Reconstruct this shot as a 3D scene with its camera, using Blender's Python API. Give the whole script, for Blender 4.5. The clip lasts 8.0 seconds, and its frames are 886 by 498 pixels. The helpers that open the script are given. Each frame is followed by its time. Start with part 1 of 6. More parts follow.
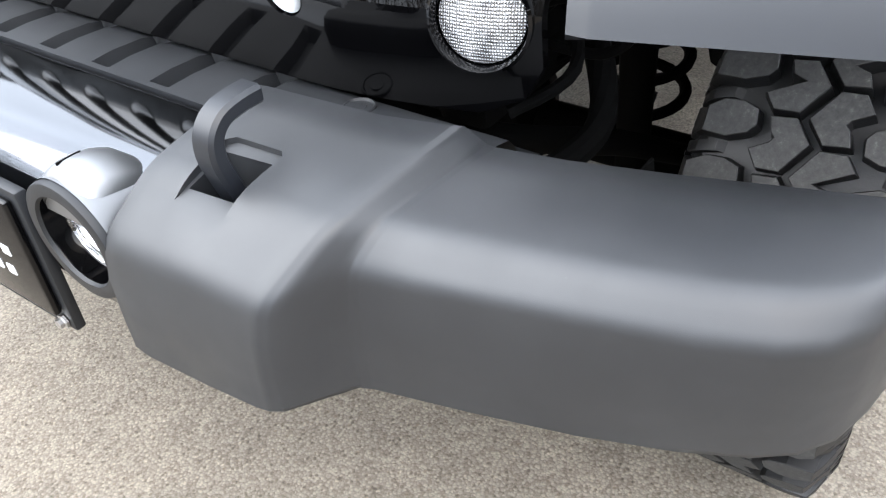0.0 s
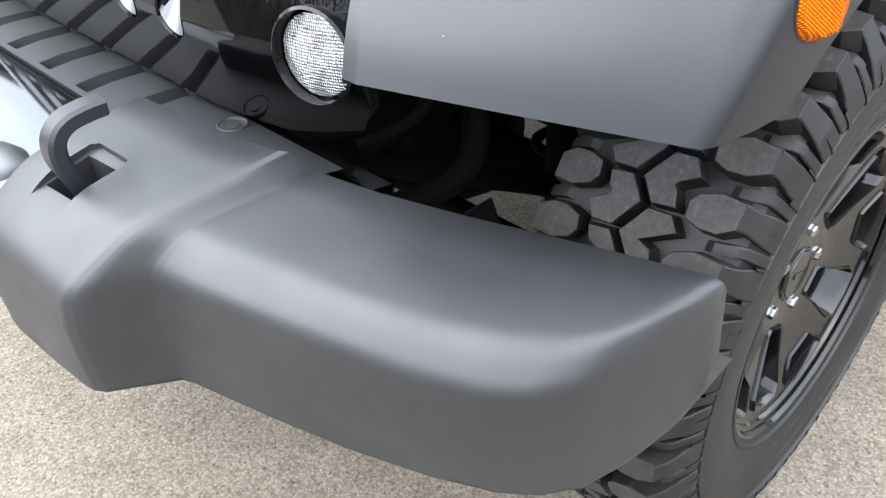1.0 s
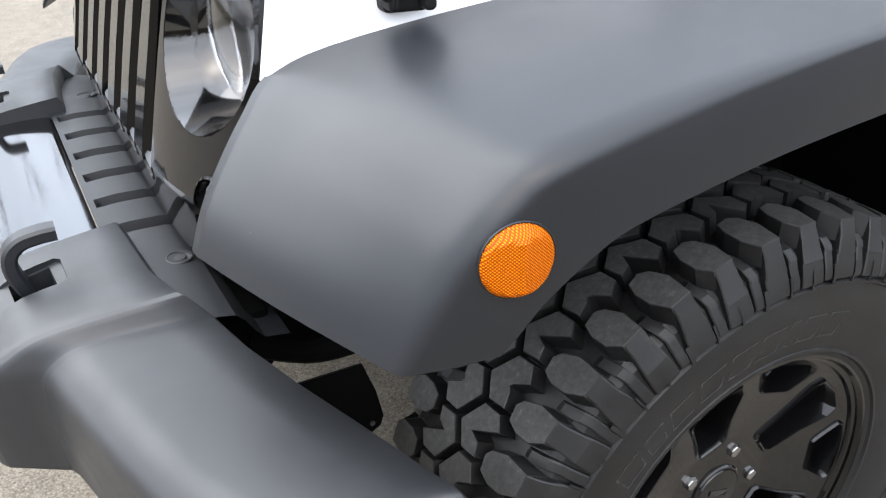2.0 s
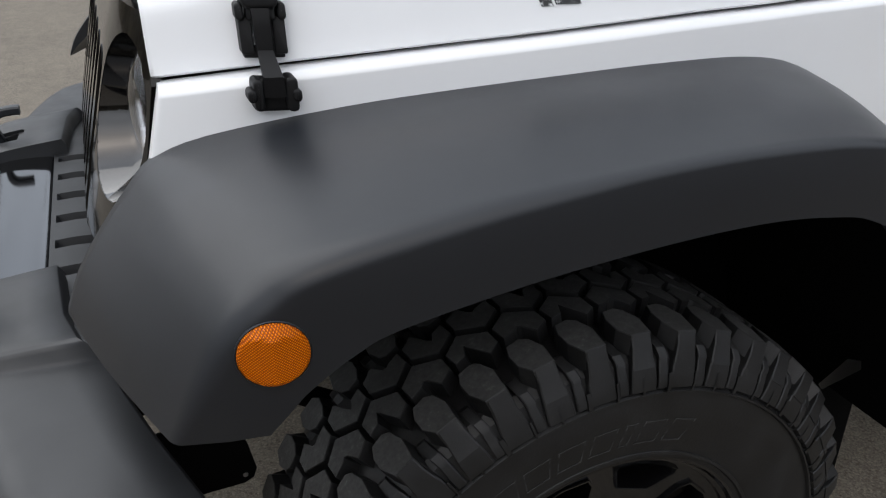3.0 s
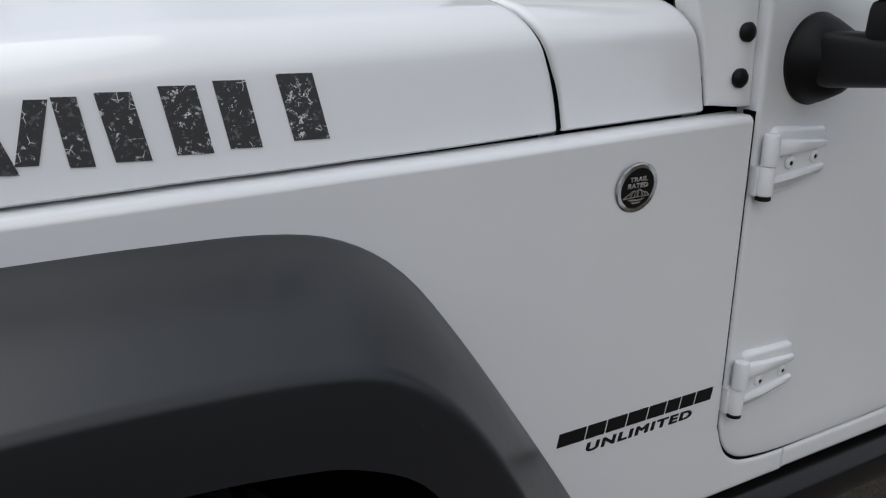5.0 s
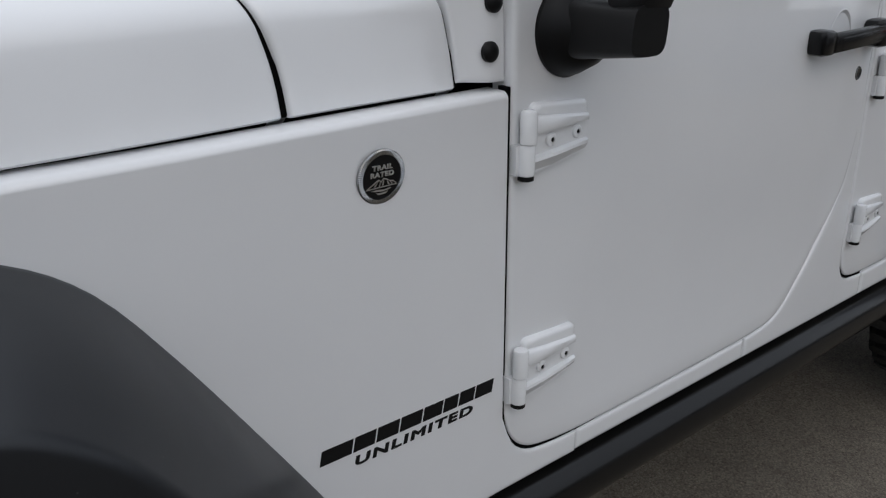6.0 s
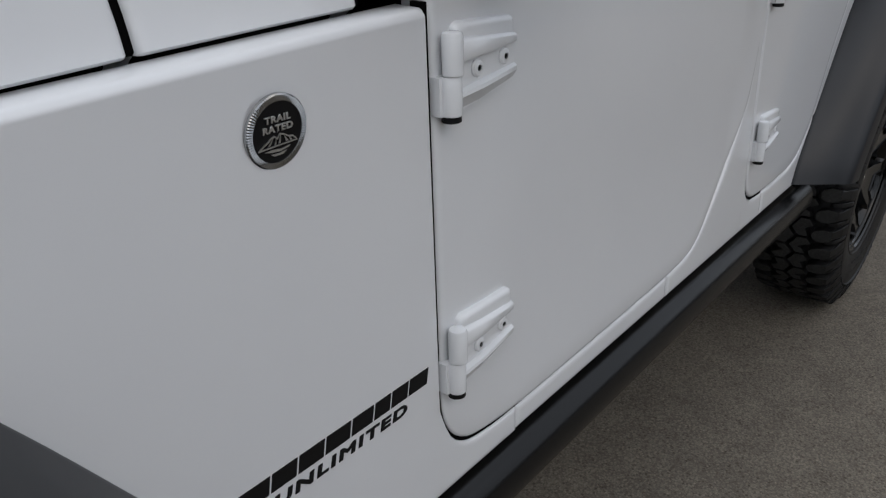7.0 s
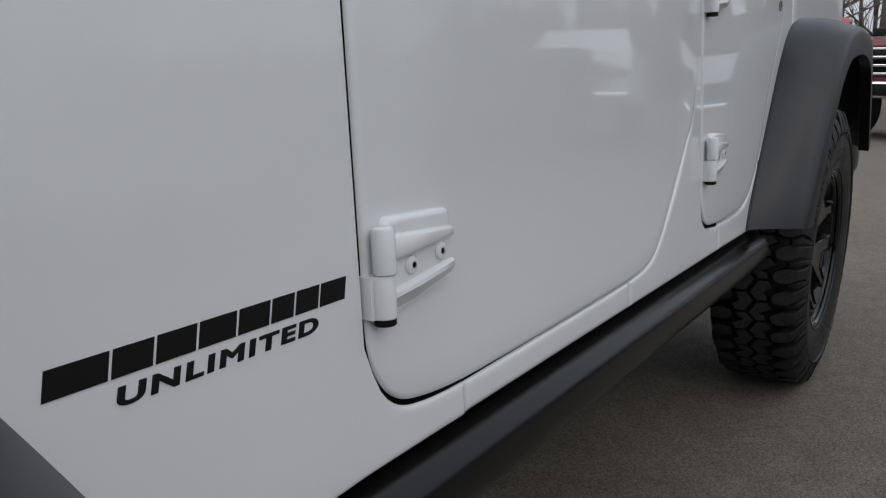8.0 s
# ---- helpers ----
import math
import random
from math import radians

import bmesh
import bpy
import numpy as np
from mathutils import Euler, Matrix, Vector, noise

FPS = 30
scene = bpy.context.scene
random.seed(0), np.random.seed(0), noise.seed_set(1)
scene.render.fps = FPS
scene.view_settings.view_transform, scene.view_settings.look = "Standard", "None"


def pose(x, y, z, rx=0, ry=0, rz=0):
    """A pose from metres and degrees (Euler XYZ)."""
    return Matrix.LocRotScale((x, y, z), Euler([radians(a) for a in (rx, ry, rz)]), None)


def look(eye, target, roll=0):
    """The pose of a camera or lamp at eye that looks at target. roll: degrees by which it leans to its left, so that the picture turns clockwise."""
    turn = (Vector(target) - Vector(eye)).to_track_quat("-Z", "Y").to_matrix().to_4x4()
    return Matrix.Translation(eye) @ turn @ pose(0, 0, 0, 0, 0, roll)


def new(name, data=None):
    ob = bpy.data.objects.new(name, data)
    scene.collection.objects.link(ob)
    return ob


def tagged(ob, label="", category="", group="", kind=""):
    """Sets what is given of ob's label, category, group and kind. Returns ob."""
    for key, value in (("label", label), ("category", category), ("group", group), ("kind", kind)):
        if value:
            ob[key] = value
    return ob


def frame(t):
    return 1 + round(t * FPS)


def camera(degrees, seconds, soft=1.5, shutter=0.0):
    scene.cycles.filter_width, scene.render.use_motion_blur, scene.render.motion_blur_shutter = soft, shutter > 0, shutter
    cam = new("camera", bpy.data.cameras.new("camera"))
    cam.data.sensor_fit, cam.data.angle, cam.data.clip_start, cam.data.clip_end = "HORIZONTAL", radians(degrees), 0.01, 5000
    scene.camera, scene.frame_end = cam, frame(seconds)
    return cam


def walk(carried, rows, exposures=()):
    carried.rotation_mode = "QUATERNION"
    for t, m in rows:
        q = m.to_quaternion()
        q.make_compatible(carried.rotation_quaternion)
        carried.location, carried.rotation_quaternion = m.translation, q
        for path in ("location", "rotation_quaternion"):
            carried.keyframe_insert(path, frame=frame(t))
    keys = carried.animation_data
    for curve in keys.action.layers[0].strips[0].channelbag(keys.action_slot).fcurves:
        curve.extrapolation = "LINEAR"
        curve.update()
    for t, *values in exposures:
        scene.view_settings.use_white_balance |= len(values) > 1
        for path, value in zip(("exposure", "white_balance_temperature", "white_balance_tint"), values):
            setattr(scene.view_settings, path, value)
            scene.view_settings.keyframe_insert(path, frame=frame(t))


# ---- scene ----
cam = camera(57.1, 8.0, 1.2)
PATH = [
    (0, (-1.061, -0.892, 1.091), (0.182, 0.07, -0.146), -4.4),
    (0.5, (-0.997, -1.025, 1.107), (0.178, 0.038, -0.113), -4.7),
    (1, (-0.913, -1.123, 1.118), (0.18, 0.044, -0.084), -3.8),
    (1.5, (-0.764, -1.246, 1.176), (0.175, 0.149, 0.094), -1.9),
    (1.7, (-0.722, -1.288, 1.194), (0.173, 0.173, 0.163), -2.2),
    (2.8, (-0.494, -1.465, 1.27), (0.195, 0.17, 0.348), 0.3),
    (3, (-0.456, -1.487, 1.292), (0.219, 0.166, 0.391), 0.2),
    (3.2, (-0.416, -1.49, 1.306), (0.276, 0.175, 0.439), 0.4),
    (3.5, (-0.329, -1.482, 1.324), (0.37, 0.191, 0.479), 1.2),
    (4, (-0.166, -1.448, 1.341), (0.523, 0.24, 0.518), 1.5),
    (4.5, (-0.059, -1.427, 1.331), (0.78, 0.227, 0.582), 2.7),
    (4.7, (-0.023, -1.427, 1.33), (0.87, 0.212, 0.612), 2.6),
    (5.8, (0.176, -1.453, 1.334), (1.289, 0.027, 0.578), 2.0),
    (6, (0.203, -1.423, 1.323), (1.415, -0.021, 0.569), 2.2),
    (6.5, (0.264, -1.313, 1.291), (1.607, -0.09, 0.453), 1.8),
    (7, (0.295, -1.219, 1.26), (1.722, -0.121, 0.388), 1.4),
    (7.5, (0.352, -1.176, 1.157), (1.92, -0.167, 0.434), 2.8),
    (7.7, (0.361, -1.16, 1.059), (1.993, -0.141, 0.515), 1.0),
    (8, (0.37, -1.191, 0.921), (1.995, -0.11, 0.484), 0.3),
]
EXPOSURES = [(0, 3.1, 6320, 10), (0.6, 3.16, 6320, 10), (1.3, 3.15, 6320, 10), (1.7, 2.98, 6340, 10), (2.8, 1.2, 6450, 10), (3.1, 0.92, 6500, 10), (3.5, 0.5, 6500, 10), (4.2, 0.29, 6450, 10), (6.5, 0.33, 6400, 10), (8, 0.36, 6400, 10)]
walk(cam, [(t, look(eye, target, roll)) for t, eye, target, roll in PATH], EXPOSURES)

# ---- light: an overcast sky with a broad, weak sun behind the cloud ----
world = bpy.data.worlds.new("overcast_sky")
scene.world = world
world.use_nodes = True
wt = world.node_tree
sky = wt.nodes.new("ShaderNodeTexSky")
sky.sky_type = "NISHITA"
sky.sun_disc = False
sky.sun_elevation, sky.sun_rotation = radians(52), radians(200)
sky.air_density, sky.dust_density, sky.ozone_density = 1.0, 6.0, 1.0
tc = wt.nodes.new("ShaderNodeTexCoord")
cl = wt.nodes.new("ShaderNodeTexNoise")
cl.inputs["Scale"].default_value, cl.inputs["Detail"].default_value = 3.2, 6.0
cr = wt.nodes.new("ShaderNodeMapRange")
cr.inputs["From Min"].default_value, cr.inputs["From Max"].default_value = 0.3, 0.7
cr.inputs["To Min"].default_value, cr.inputs["To Max"].default_value = 0.72, 1.12
wt.links.new(tc.outputs["Generated"], cl.inputs["Vector"])
wt.links.new(cl.outputs["Fac"], cr.inputs["Value"])
# an overcast sky is brightest overhead and dimmer towards the horizon
axes = wt.nodes.new("ShaderNodeSeparateXYZ")
wt.links.new(tc.outputs["Generated"], axes.inputs["Vector"])
high = wt.nodes.new("ShaderNodeMapRange")
high.inputs["From Min"].default_value, high.inputs["From Max"].default_value = 0.0, 1.0
high.inputs["To Min"].default_value, high.inputs["To Max"].default_value = 0.66, 1.12
wt.links.new(axes.outputs["Z"], high.inputs["Value"])
over = wt.nodes.new("ShaderNodeMath")
over.operation = "MULTIPLY"
wt.links.new(cr.outputs["Result"], over.inputs[0])
wt.links.new(high.outputs["Result"], over.inputs[1])
grey = wt.nodes.new("ShaderNodeMix")
grey.data_type = "RGBA"
grey.inputs[0].default_value = 0.82
grey.inputs[7].default_value = (7.25, 7.7, 8.36, 1)
wt.links.new(sky.outputs["Color"], grey.inputs[6])
mul = wt.nodes.new("ShaderNodeMix")
mul.data_type, mul.blend_type = "RGBA", "MULTIPLY"
mul.inputs[0].default_value = 1.0
wt.links.new(grey.outputs[2], mul.inputs[6])
wt.links.new(over.outputs["Value"], mul.inputs[7])
wt.links.new(mul.outputs[2], wt.nodes["Background"].inputs["Color"])
wt.nodes["Background"].inputs["Strength"].default_value = 0.108

sun = new("sun", bpy.data.lights.new("sun", "SUN"))
sun.data.energy, sun.data.angle, sun.data.color = 0.75, radians(66), (1.0, 0.97, 0.93)
sun.matrix_world = look((-4, 3.5, 6), (0, 0, 0))


# ---- materials ----
def material(name, colour, rough=0.5, metal=0.0, coat=0.0, coat_rough=0.03, spec=0.5):
    m = bpy.data.materials.new(name)
    m.use_nodes = True
    p = m.node_tree.nodes["Principled BSDF"]
    p.inputs["Base Color"].default_value = (*colour, 1)
    p.inputs["Roughness"].default_value = rough
    p.inputs["Metallic"].default_value = metal
    p.inputs["Coat Weight"].default_value = coat
    p.inputs["Coat Roughness"].default_value = coat_rough
    p.inputs["Specular IOR Level"].default_value = spec
    return m


def node(m, kind, **values):
    n = m.node_tree.nodes.new(kind)
    for key, value in values.items():
        n.inputs[key.replace("_", " ")].default_value = value
    return n


def link(m, a, b):
    m.node_tree.links.new(a, b)


def place(m):
    return node(m, "ShaderNodeTexCoord").outputs["Object"]


def noise_of(m, scale, detail=4.0, rough=0.55):
    n = node(m, "ShaderNodeTexNoise", Scale=scale, Detail=detail, Roughness=rough)
    link(m, place(m), n.inputs["Vector"])
    return n.outputs["Fac"]


def ranged(m, value, a, b, lo, hi):
    n = node(m, "ShaderNodeMapRange", From_Min=a, From_Max=b, To_Min=lo, To_Max=hi)
    link(m, value, n.inputs["Value"])
    return n.outputs["Result"]


def ramp(m, value, *stops):
    n = node(m, "ShaderNodeValToRGB")
    while len(n.color_ramp.elements) < len(stops):
        n.color_ramp.elements.new(0.5)
    for e, (at, c) in zip(n.color_ramp.elements, stops):
        e.position, e.color = at, (*c, 1)
    link(m, value, n.inputs["Fac"])
    return n.outputs["Color"]


def bump(m, value, strength, distance):
    n = node(m, "ShaderNodeBump", Strength=strength, Distance=distance)
    link(m, value, n.inputs["Height"])
    link(m, n.outputs["Normal"], m.node_tree.nodes["Principled BSDF"].inputs["Normal"])
    return n


def into(m, out, socket):
    link(m, out, m.node_tree.nodes["Principled BSDF"].inputs[socket])


def mix(m, fac, a, b, blend="MIX"):
    n = m.node_tree.nodes.new("ShaderNodeMix")
    n.data_type, n.blend_type = "RGBA", blend
    for socket, v in ((n.inputs[0], fac), (n.inputs[6], a), (n.inputs[7], b)):
        if isinstance(v, (int, float)):
            socket.default_value = v
        elif isinstance(v, tuple):
            socket.default_value = (*v, 1)
        else:
            link(m, v, socket)
    return n.outputs[2]


def make_white_paint():
    m = material("white_paint", (0.74, 0.75, 0.76), 0.35, 0.0, 1.0, 0.03)
    into(m, ramp(m, noise_of(m, 3.0), (0.3, (0.72, 0.73, 0.745)), (0.7, (0.755, 0.765, 0.775))), "Base Color")
    into(m, ranged(m, noise_of(m, 40.0, 6.0), 0.35, 0.75, 0.012, 0.035), "Coat Roughness")
    return m


def make_grained_plastic(name, dark, light, rough=(0.40, 0.52), spec=0.5):
    """Black moulded plastic, weathered to grey, with a fine leather-like grain, scuffs and dust specks."""
    m = material(name, light, 0.45, spec=spec)
    c = ramp(m, noise_of(m, 5.0, 6.0), (0.3, dark), (0.72, light))
    sp = node(m, "ShaderNodeTexVoronoi", Scale=55.0, Randomness=1.0)
    link(m, place(m), sp.inputs["Vector"])
    speck = ranged(m, sp.outputs["Distance"], 0.03, 0.05, 0.35, 0.0)
    rare = ranged(m, noise_of(m, 14.0), 0.62, 0.7, 0.0, 1.0)
    mm = node(m, "ShaderNodeMath")
    mm.operation = "MULTIPLY"
    link(m, speck, mm.inputs[0])
    link(m, rare, mm.inputs[1])
    into(m, mix(m, mm.outputs[0], c, (0.35, 0.36, 0.36)), "Base Color")
    into(m, ranged(m, noise_of(m, 8.0, 5.0), 0.3, 0.7, rough[0], rough[1]), "Roughness")
    g = node(m, "ShaderNodeTexVoronoi", Scale=1500.0)
    link(m, place(m), g.inputs["Vector"])
    bump(m, g.outputs["Distance"], 0.06, 0.0004)
    return m


def make_asphalt():
    """Worn asphalt: light and dark chips in a grey-brown binder, with broad stains."""
    m = material("worn_asphalt", (0.2, 0.18, 0.16), 0.85, spec=0.3)
    chips = node(m, "ShaderNodeTexVoronoi", Scale=215.0)
    link(m, place(m), chips.inputs["Vector"])
    sep = node(m, "ShaderNodeSeparateColor")
    link(m, chips.outputs["Color"], sep.inputs["Color"])
    chip = ramp(m, sep.outputs[0], (0.0, (0.136, 0.120, 0.102)), (0.25, (0.172, 0.154, 0.132)), (0.6, (0.200, 0.181, 0.156)), (0.9, (0.238, 0.218, 0.190)))
    edge = ranged(m, chips.outputs["Distance"], 0.3, 0.8, 1.0, 0.72)
    c = mix(m, 1.0, chip, edge, "MULTIPLY")
    stones = node(m, "ShaderNodeTexVoronoi", Scale=120.0)
    link(m, place(m), stones.inputs["Vector"])
    pick = node(m, "ShaderNodeSeparateColor")
    link(m, stones.outputs["Color"], pick.inputs["Color"])
    round_stone = ranged(m, stones.outputs["Distance"], 0.28, 0.42, 1.0, 0.0)
    for chance, tint in ((pick.outputs[1], (1.28, 1.26, 1.24)), (pick.outputs[2], (0.66, 0.64, 0.62))):
        few = node(m, "ShaderNodeMath")
        few.operation = "MULTIPLY"
        link(m, ranged(m, chance, 0.80, 0.82, 0.0, 1.0), few.inputs[0])
        link(m, round_stone, few.inputs[1])
        c = mix(m, few.outputs[0], c, mix(m, 1.0, c, tint, "MULTIPLY"))
    fine = noise_of(m, 420.0, 3.0)
    c = mix(m, 0.22, c, ramp(m, fine, (0.35, (0.5, 0.5, 0.5)), (0.7, (1.3, 1.28, 1.25))), "MULTIPLY")
    c = mix(m, 1.0, c, ramp(m, noise_of(m, 11.0, 5.0, 0.6), (0.3, (0.86, 0.85, 0.83)), (0.7, (1.12, 1.11, 1.08))), "MULTIPLY")
    broad = ramp(m, noise_of(m, 0.9, 6.0), (0.3, (0.77, 0.752, 0.72)), (0.68, (0.93, 0.905, 0.86)))
    c = mix(m, 1.0, c, broad, "MULTIPLY")
    into(m, c, "Base Color")
    h = node(m, "ShaderNodeMath")
    h.operation = "SUBTRACT"
    h.inputs[0].default_value = 1.0
    link(m, chips.outputs["Distance"], h.inputs[1])
    bump(m, h.outputs[0], 0.3, 0.003)
    return m


def make_rubber(name="tyre_rubber"):
    m = material(name, (0.022, 0.022, 0.023), 0.5, spec=0.34)
    dust = noise_of(m, 18.0, 8.0, 0.7)
    into(m, ramp(m, dust, (0.35, (0.0042, 0.0042, 0.0044)), (0.60, (0.0098, 0.0098, 0.0102)), (0.82, (0.042, 0.041, 0.039))), "Base Color")
    into(m, ranged(m, noise_of(m, 9.0), 0.3, 0.7, 0.42, 0.6), "Roughness")
    bump(m, noise_of(m, 260.0, 5.0), 0.25, 0.001)
    return m


def make_tread():
    """The worn running face of the tread: scuffed grey with pale dust flecks. Also the painted highlight of the
    sidewall bars.
    """
    m = material("worn_tread_and_bar_glint", (0.04, 0.04, 0.04), 0.75, spec=0.25)
    c = ramp(m, noise_of(m, 130.0, 8.0, 0.75), (0.35, (0.024, 0.024, 0.024)), (0.58, (0.040, 0.040, 0.039)), (0.70, (0.075, 0.074, 0.071)), (0.80, (0.17, 0.166, 0.158)))
    broad = ramp(m, noise_of(m, 7.0, 3.0), (0.35, (0.75, 0.75, 0.75)), (0.65, (1.2, 1.2, 1.2)))
    into(m, mix(m, 1.0, c, broad, "MULTIPLY"), "Base Color")
    bump(m, noise_of(m, 300.0, 5.0), 0.3, 0.001)
    return m


def make_amber():
    """Orange lens moulded in a fine grid of prisms, the shading of their grooves put into the colour."""
    m = material("amber_lens", (0.85, 0.2, 0.004), 0.35, 0.0, 0.15, 0.02, 0.05)
    turned = m.node_tree.nodes.new("ShaderNodeMapping")
    turned.inputs["Rotation"].default_value = (0.0, radians(45), 0.0)
    link(m, place(m), turned.inputs["Vector"])
    waves = []
    for axis in ("X", "Z"):
        w = node(m, "ShaderNodeTexWave", Scale=165.0)
        w.wave_type, w.bands_direction = "BANDS", axis
        link(m, turned.outputs["Vector"], w.inputs["Vector"])
        waves.append(w.outputs["Fac"])
    mm = node(m, "ShaderNodeMath")
    mm.operation = "MULTIPLY"
    link(m, waves[0], mm.inputs[0])
    link(m, waves[1], mm.inputs[1])
    # grooves between the prisms are coloured darker, as if shaded
    into(m, mix(m, mm.outputs[0], (0.22, 0.036, 0.0001), (0.92, 0.24, 0.0002)), "Base Color")
    bump(m, mm.outputs[0], 0.5, 0.0012)
    return m


def make_ribbed():
    """Clear lens moulded in a fine grid of pillows over a bright bowl; the facets' sky glints are painted as blotches.
    """
    m = material("ribbed_lens", (0.4, 0.41, 0.43), 0.2, 0.7, 0.6)
    waves = []
    for axis, scale in (("Y", 130.0), ("Z", 100.0)):
        w = node(m, "ShaderNodeTexWave", Scale=scale, Distortion=0.5, Detail=1.0)
        w.wave_type, w.bands_direction = "BANDS", axis
        link(m, place(m), w.inputs["Vector"])
        waves.append(w.outputs["Fac"])
    mm = node(m, "ShaderNodeMath")
    mm.operation = "MULTIPLY"
    link(m, waves[0], mm.inputs[0])
    link(m, waves[1], mm.inputs[1])
    # pillow shading and sky glints both go into the base colour
    c = ramp(m, mm.outputs[0], (0.0, (0.29, 0.295, 0.30)), (0.3, (0.38, 0.385, 0.395)), (0.8, (0.48, 0.49, 0.51)))
    glint_blotch = ramp(m, noise_of(m, 55.0, 3.0), (0.38, (0.55, 0.55, 0.56)), (0.62, (1.15, 1.15, 1.15)))
    into(m, mix(m, 1.0, c, glint_blotch, "MULTIPLY"), "Base Color")
    bump(m, mm.outputs[0], 0.6, 0.002)
    return m


def make_clear_lens(name):
    m = material(name, (0.95, 0.96, 0.97), 0.02)
    m.node_tree.nodes["Principled BSDF"].inputs["Transmission Weight"].default_value = 1.0
    m.node_tree.nodes["Principled BSDF"].inputs["IOR"].default_value = 1.45
    return m


def make_decal():
    """Matt black vinyl, worn through to the paint in flecks and scratches."""
    m = material("worn_black_decal", (0.02, 0.02, 0.022), 0.5)
    fine = ranged(m, noise_of(m, 150.0, 10.0, 0.75), 0.555, 0.585, 0.0, 1.0)
    patch = ranged(m, noise_of(m, 38.0, 3.0), 0.47, 0.56, 0.12, 1.0)
    crack = node(m, "ShaderNodeTexVoronoi", Scale=120.0)
    crack.feature = "DISTANCE_TO_EDGE"
    link(m, place(m), crack.inputs["Vector"])
    line = ranged(m, crack.outputs["Distance"], 0.02, 0.045, 1.0, 0.0)
    kept = node(m, "ShaderNodeMath")
    kept.operation = "MULTIPLY"
    link(m, line, kept.inputs[0])
    link(m, ranged(m, noise_of(m, 80.0, 2.0), 0.58, 0.63, 0.0, 1.0), kept.inputs[1])
    worn = node(m, "ShaderNodeMath")
    worn.operation = "MULTIPLY"
    link(m, fine, worn.inputs[0])
    link(m, patch, worn.inputs[1])
    both = node(m, "ShaderNodeMath")
    both.operation = "MAXIMUM"
    link(m, worn.outputs[0], both.inputs[0])
    link(m, kept.outputs[0], both.inputs[1])
    into(m, mix(m, both.outputs[0], (0.02, 0.02, 0.022), (0.6, 0.61, 0.62)), "Base Color")
    return m


WHITE = make_white_paint()
FLARE = make_grained_plastic("weathered_black_plastic", (0.0068, 0.0080, 0.0106), (0.0094, 0.0109, 0.0142), (0.34, 0.41), 0.44)
BUMPER = make_grained_plastic("bumper_plastic", (0.0125, 0.0136, 0.0155), (0.0215, 0.0230, 0.0255), (0.39, 0.55), 0.52)
APRON = make_grained_plastic("apron_plastic", (0.0085, 0.0093, 0.0108), (0.0125, 0.0136, 0.0155), (0.42, 0.54), 0.33)
DARK = make_grained_plastic("black_plastic", (0.004, 0.004, 0.0045), (0.008, 0.008, 0.0085), (0.36, 0.48), 0.18)
SATIN = make_grained_plastic("satin_black_coating", (0.003, 0.003, 0.0033), (0.005, 0.005, 0.0053), (0.18, 0.25), 0.32)
GLOSS = material("gloss_black", (0.0009, 0.0009, 0.0011), 0.12, 0.0, 0.42, 0.015, 0.1)
BOWL = material("lacquered_black", (0.0012, 0.0012, 0.0014), 0.10, 0.0, 1.0, 0.02, 0.5)
SCOOP = material("dull_silver", (0.13, 0.134, 0.138), 0.28, 1.0)
HOUSING = material("satin_silver", (0.24, 0.246, 0.255), 0.46, 1.0)
WHEEL = material("gloss_black_alloy", (0.003, 0.003, 0.0033), 0.15, 0.0, 0.45, 0.03, 0.2)
CHROME = material("chrome", (0.82, 0.83, 0.85), 0.06, 1.0)
RELIEF = material("bright_relief", (0.78, 0.79, 0.8), 0.3, 1.0)
STEEL = material("zinc_steel", (0.5, 0.5, 0.5), 0.32, 1.0)
SILVER = material("polished_silver", (0.125, 0.130, 0.138), 0.075, 1.0)
REFLECTOR = material("reflector", (0.6, 0.6, 0.62), 0.1, 1.0)
RUBBER = make_rubber()
TREAD = make_tread()
NUTS = material("dulled_chrome", (0.38, 0.385, 0.39), 0.2, 1.0)
AMBER = make_amber()
RIBBED = make_ribbed()
CLEAR = make_clear_lens("clear_lens")
GLASS = material("dark_glass", (0.012, 0.014, 0.016), 0.03, 0.0, 0.5)
DECAL = make_decal()
VINYL = material("black_vinyl", (0.005, 0.005, 0.0055), 0.5, spec=0.2)
# one flat near-black for underbody parts, and for the shade in gaps and holes
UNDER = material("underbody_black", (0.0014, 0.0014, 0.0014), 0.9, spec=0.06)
ASPHALT = make_asphalt()


# ---- building helpers ----
def lerp(table, x):
    return float(np.interp(x, [a for a, _ in table], [b for _, b in table]))


def finish(name, me, mat, parent, label="", angle=32, smooth=True):
    if mat is not None:
        me.materials.append(mat)
    if smooth:
        me.shade_smooth()
        me.set_sharp_from_angle(angle=radians(angle))
    ob = new(name, me)
    if parent is not None:
        ob.parent = parent
    if label:
        tagged(ob, label)
    return ob


def part(name, bm, mat, parent, label="", angle=32):
    """Links a bmesh as one mesh object under a thing or under a part."""
    bmesh.ops.recalc_face_normals(bm, faces=bm.faces)
    me = bpy.data.meshes.new(name)
    bm.to_mesh(me)
    bm.free()
    return finish(name, me, mat, parent, label, angle)


def add_faces(bm, verts, faces):
    vs = [bm.verts.new(v) for v in verts]
    for f in faces:
        if len(set(f)) > 2:
            try:
                bm.faces.new([vs[i] for i in f])
            except ValueError:
                pass
    return vs


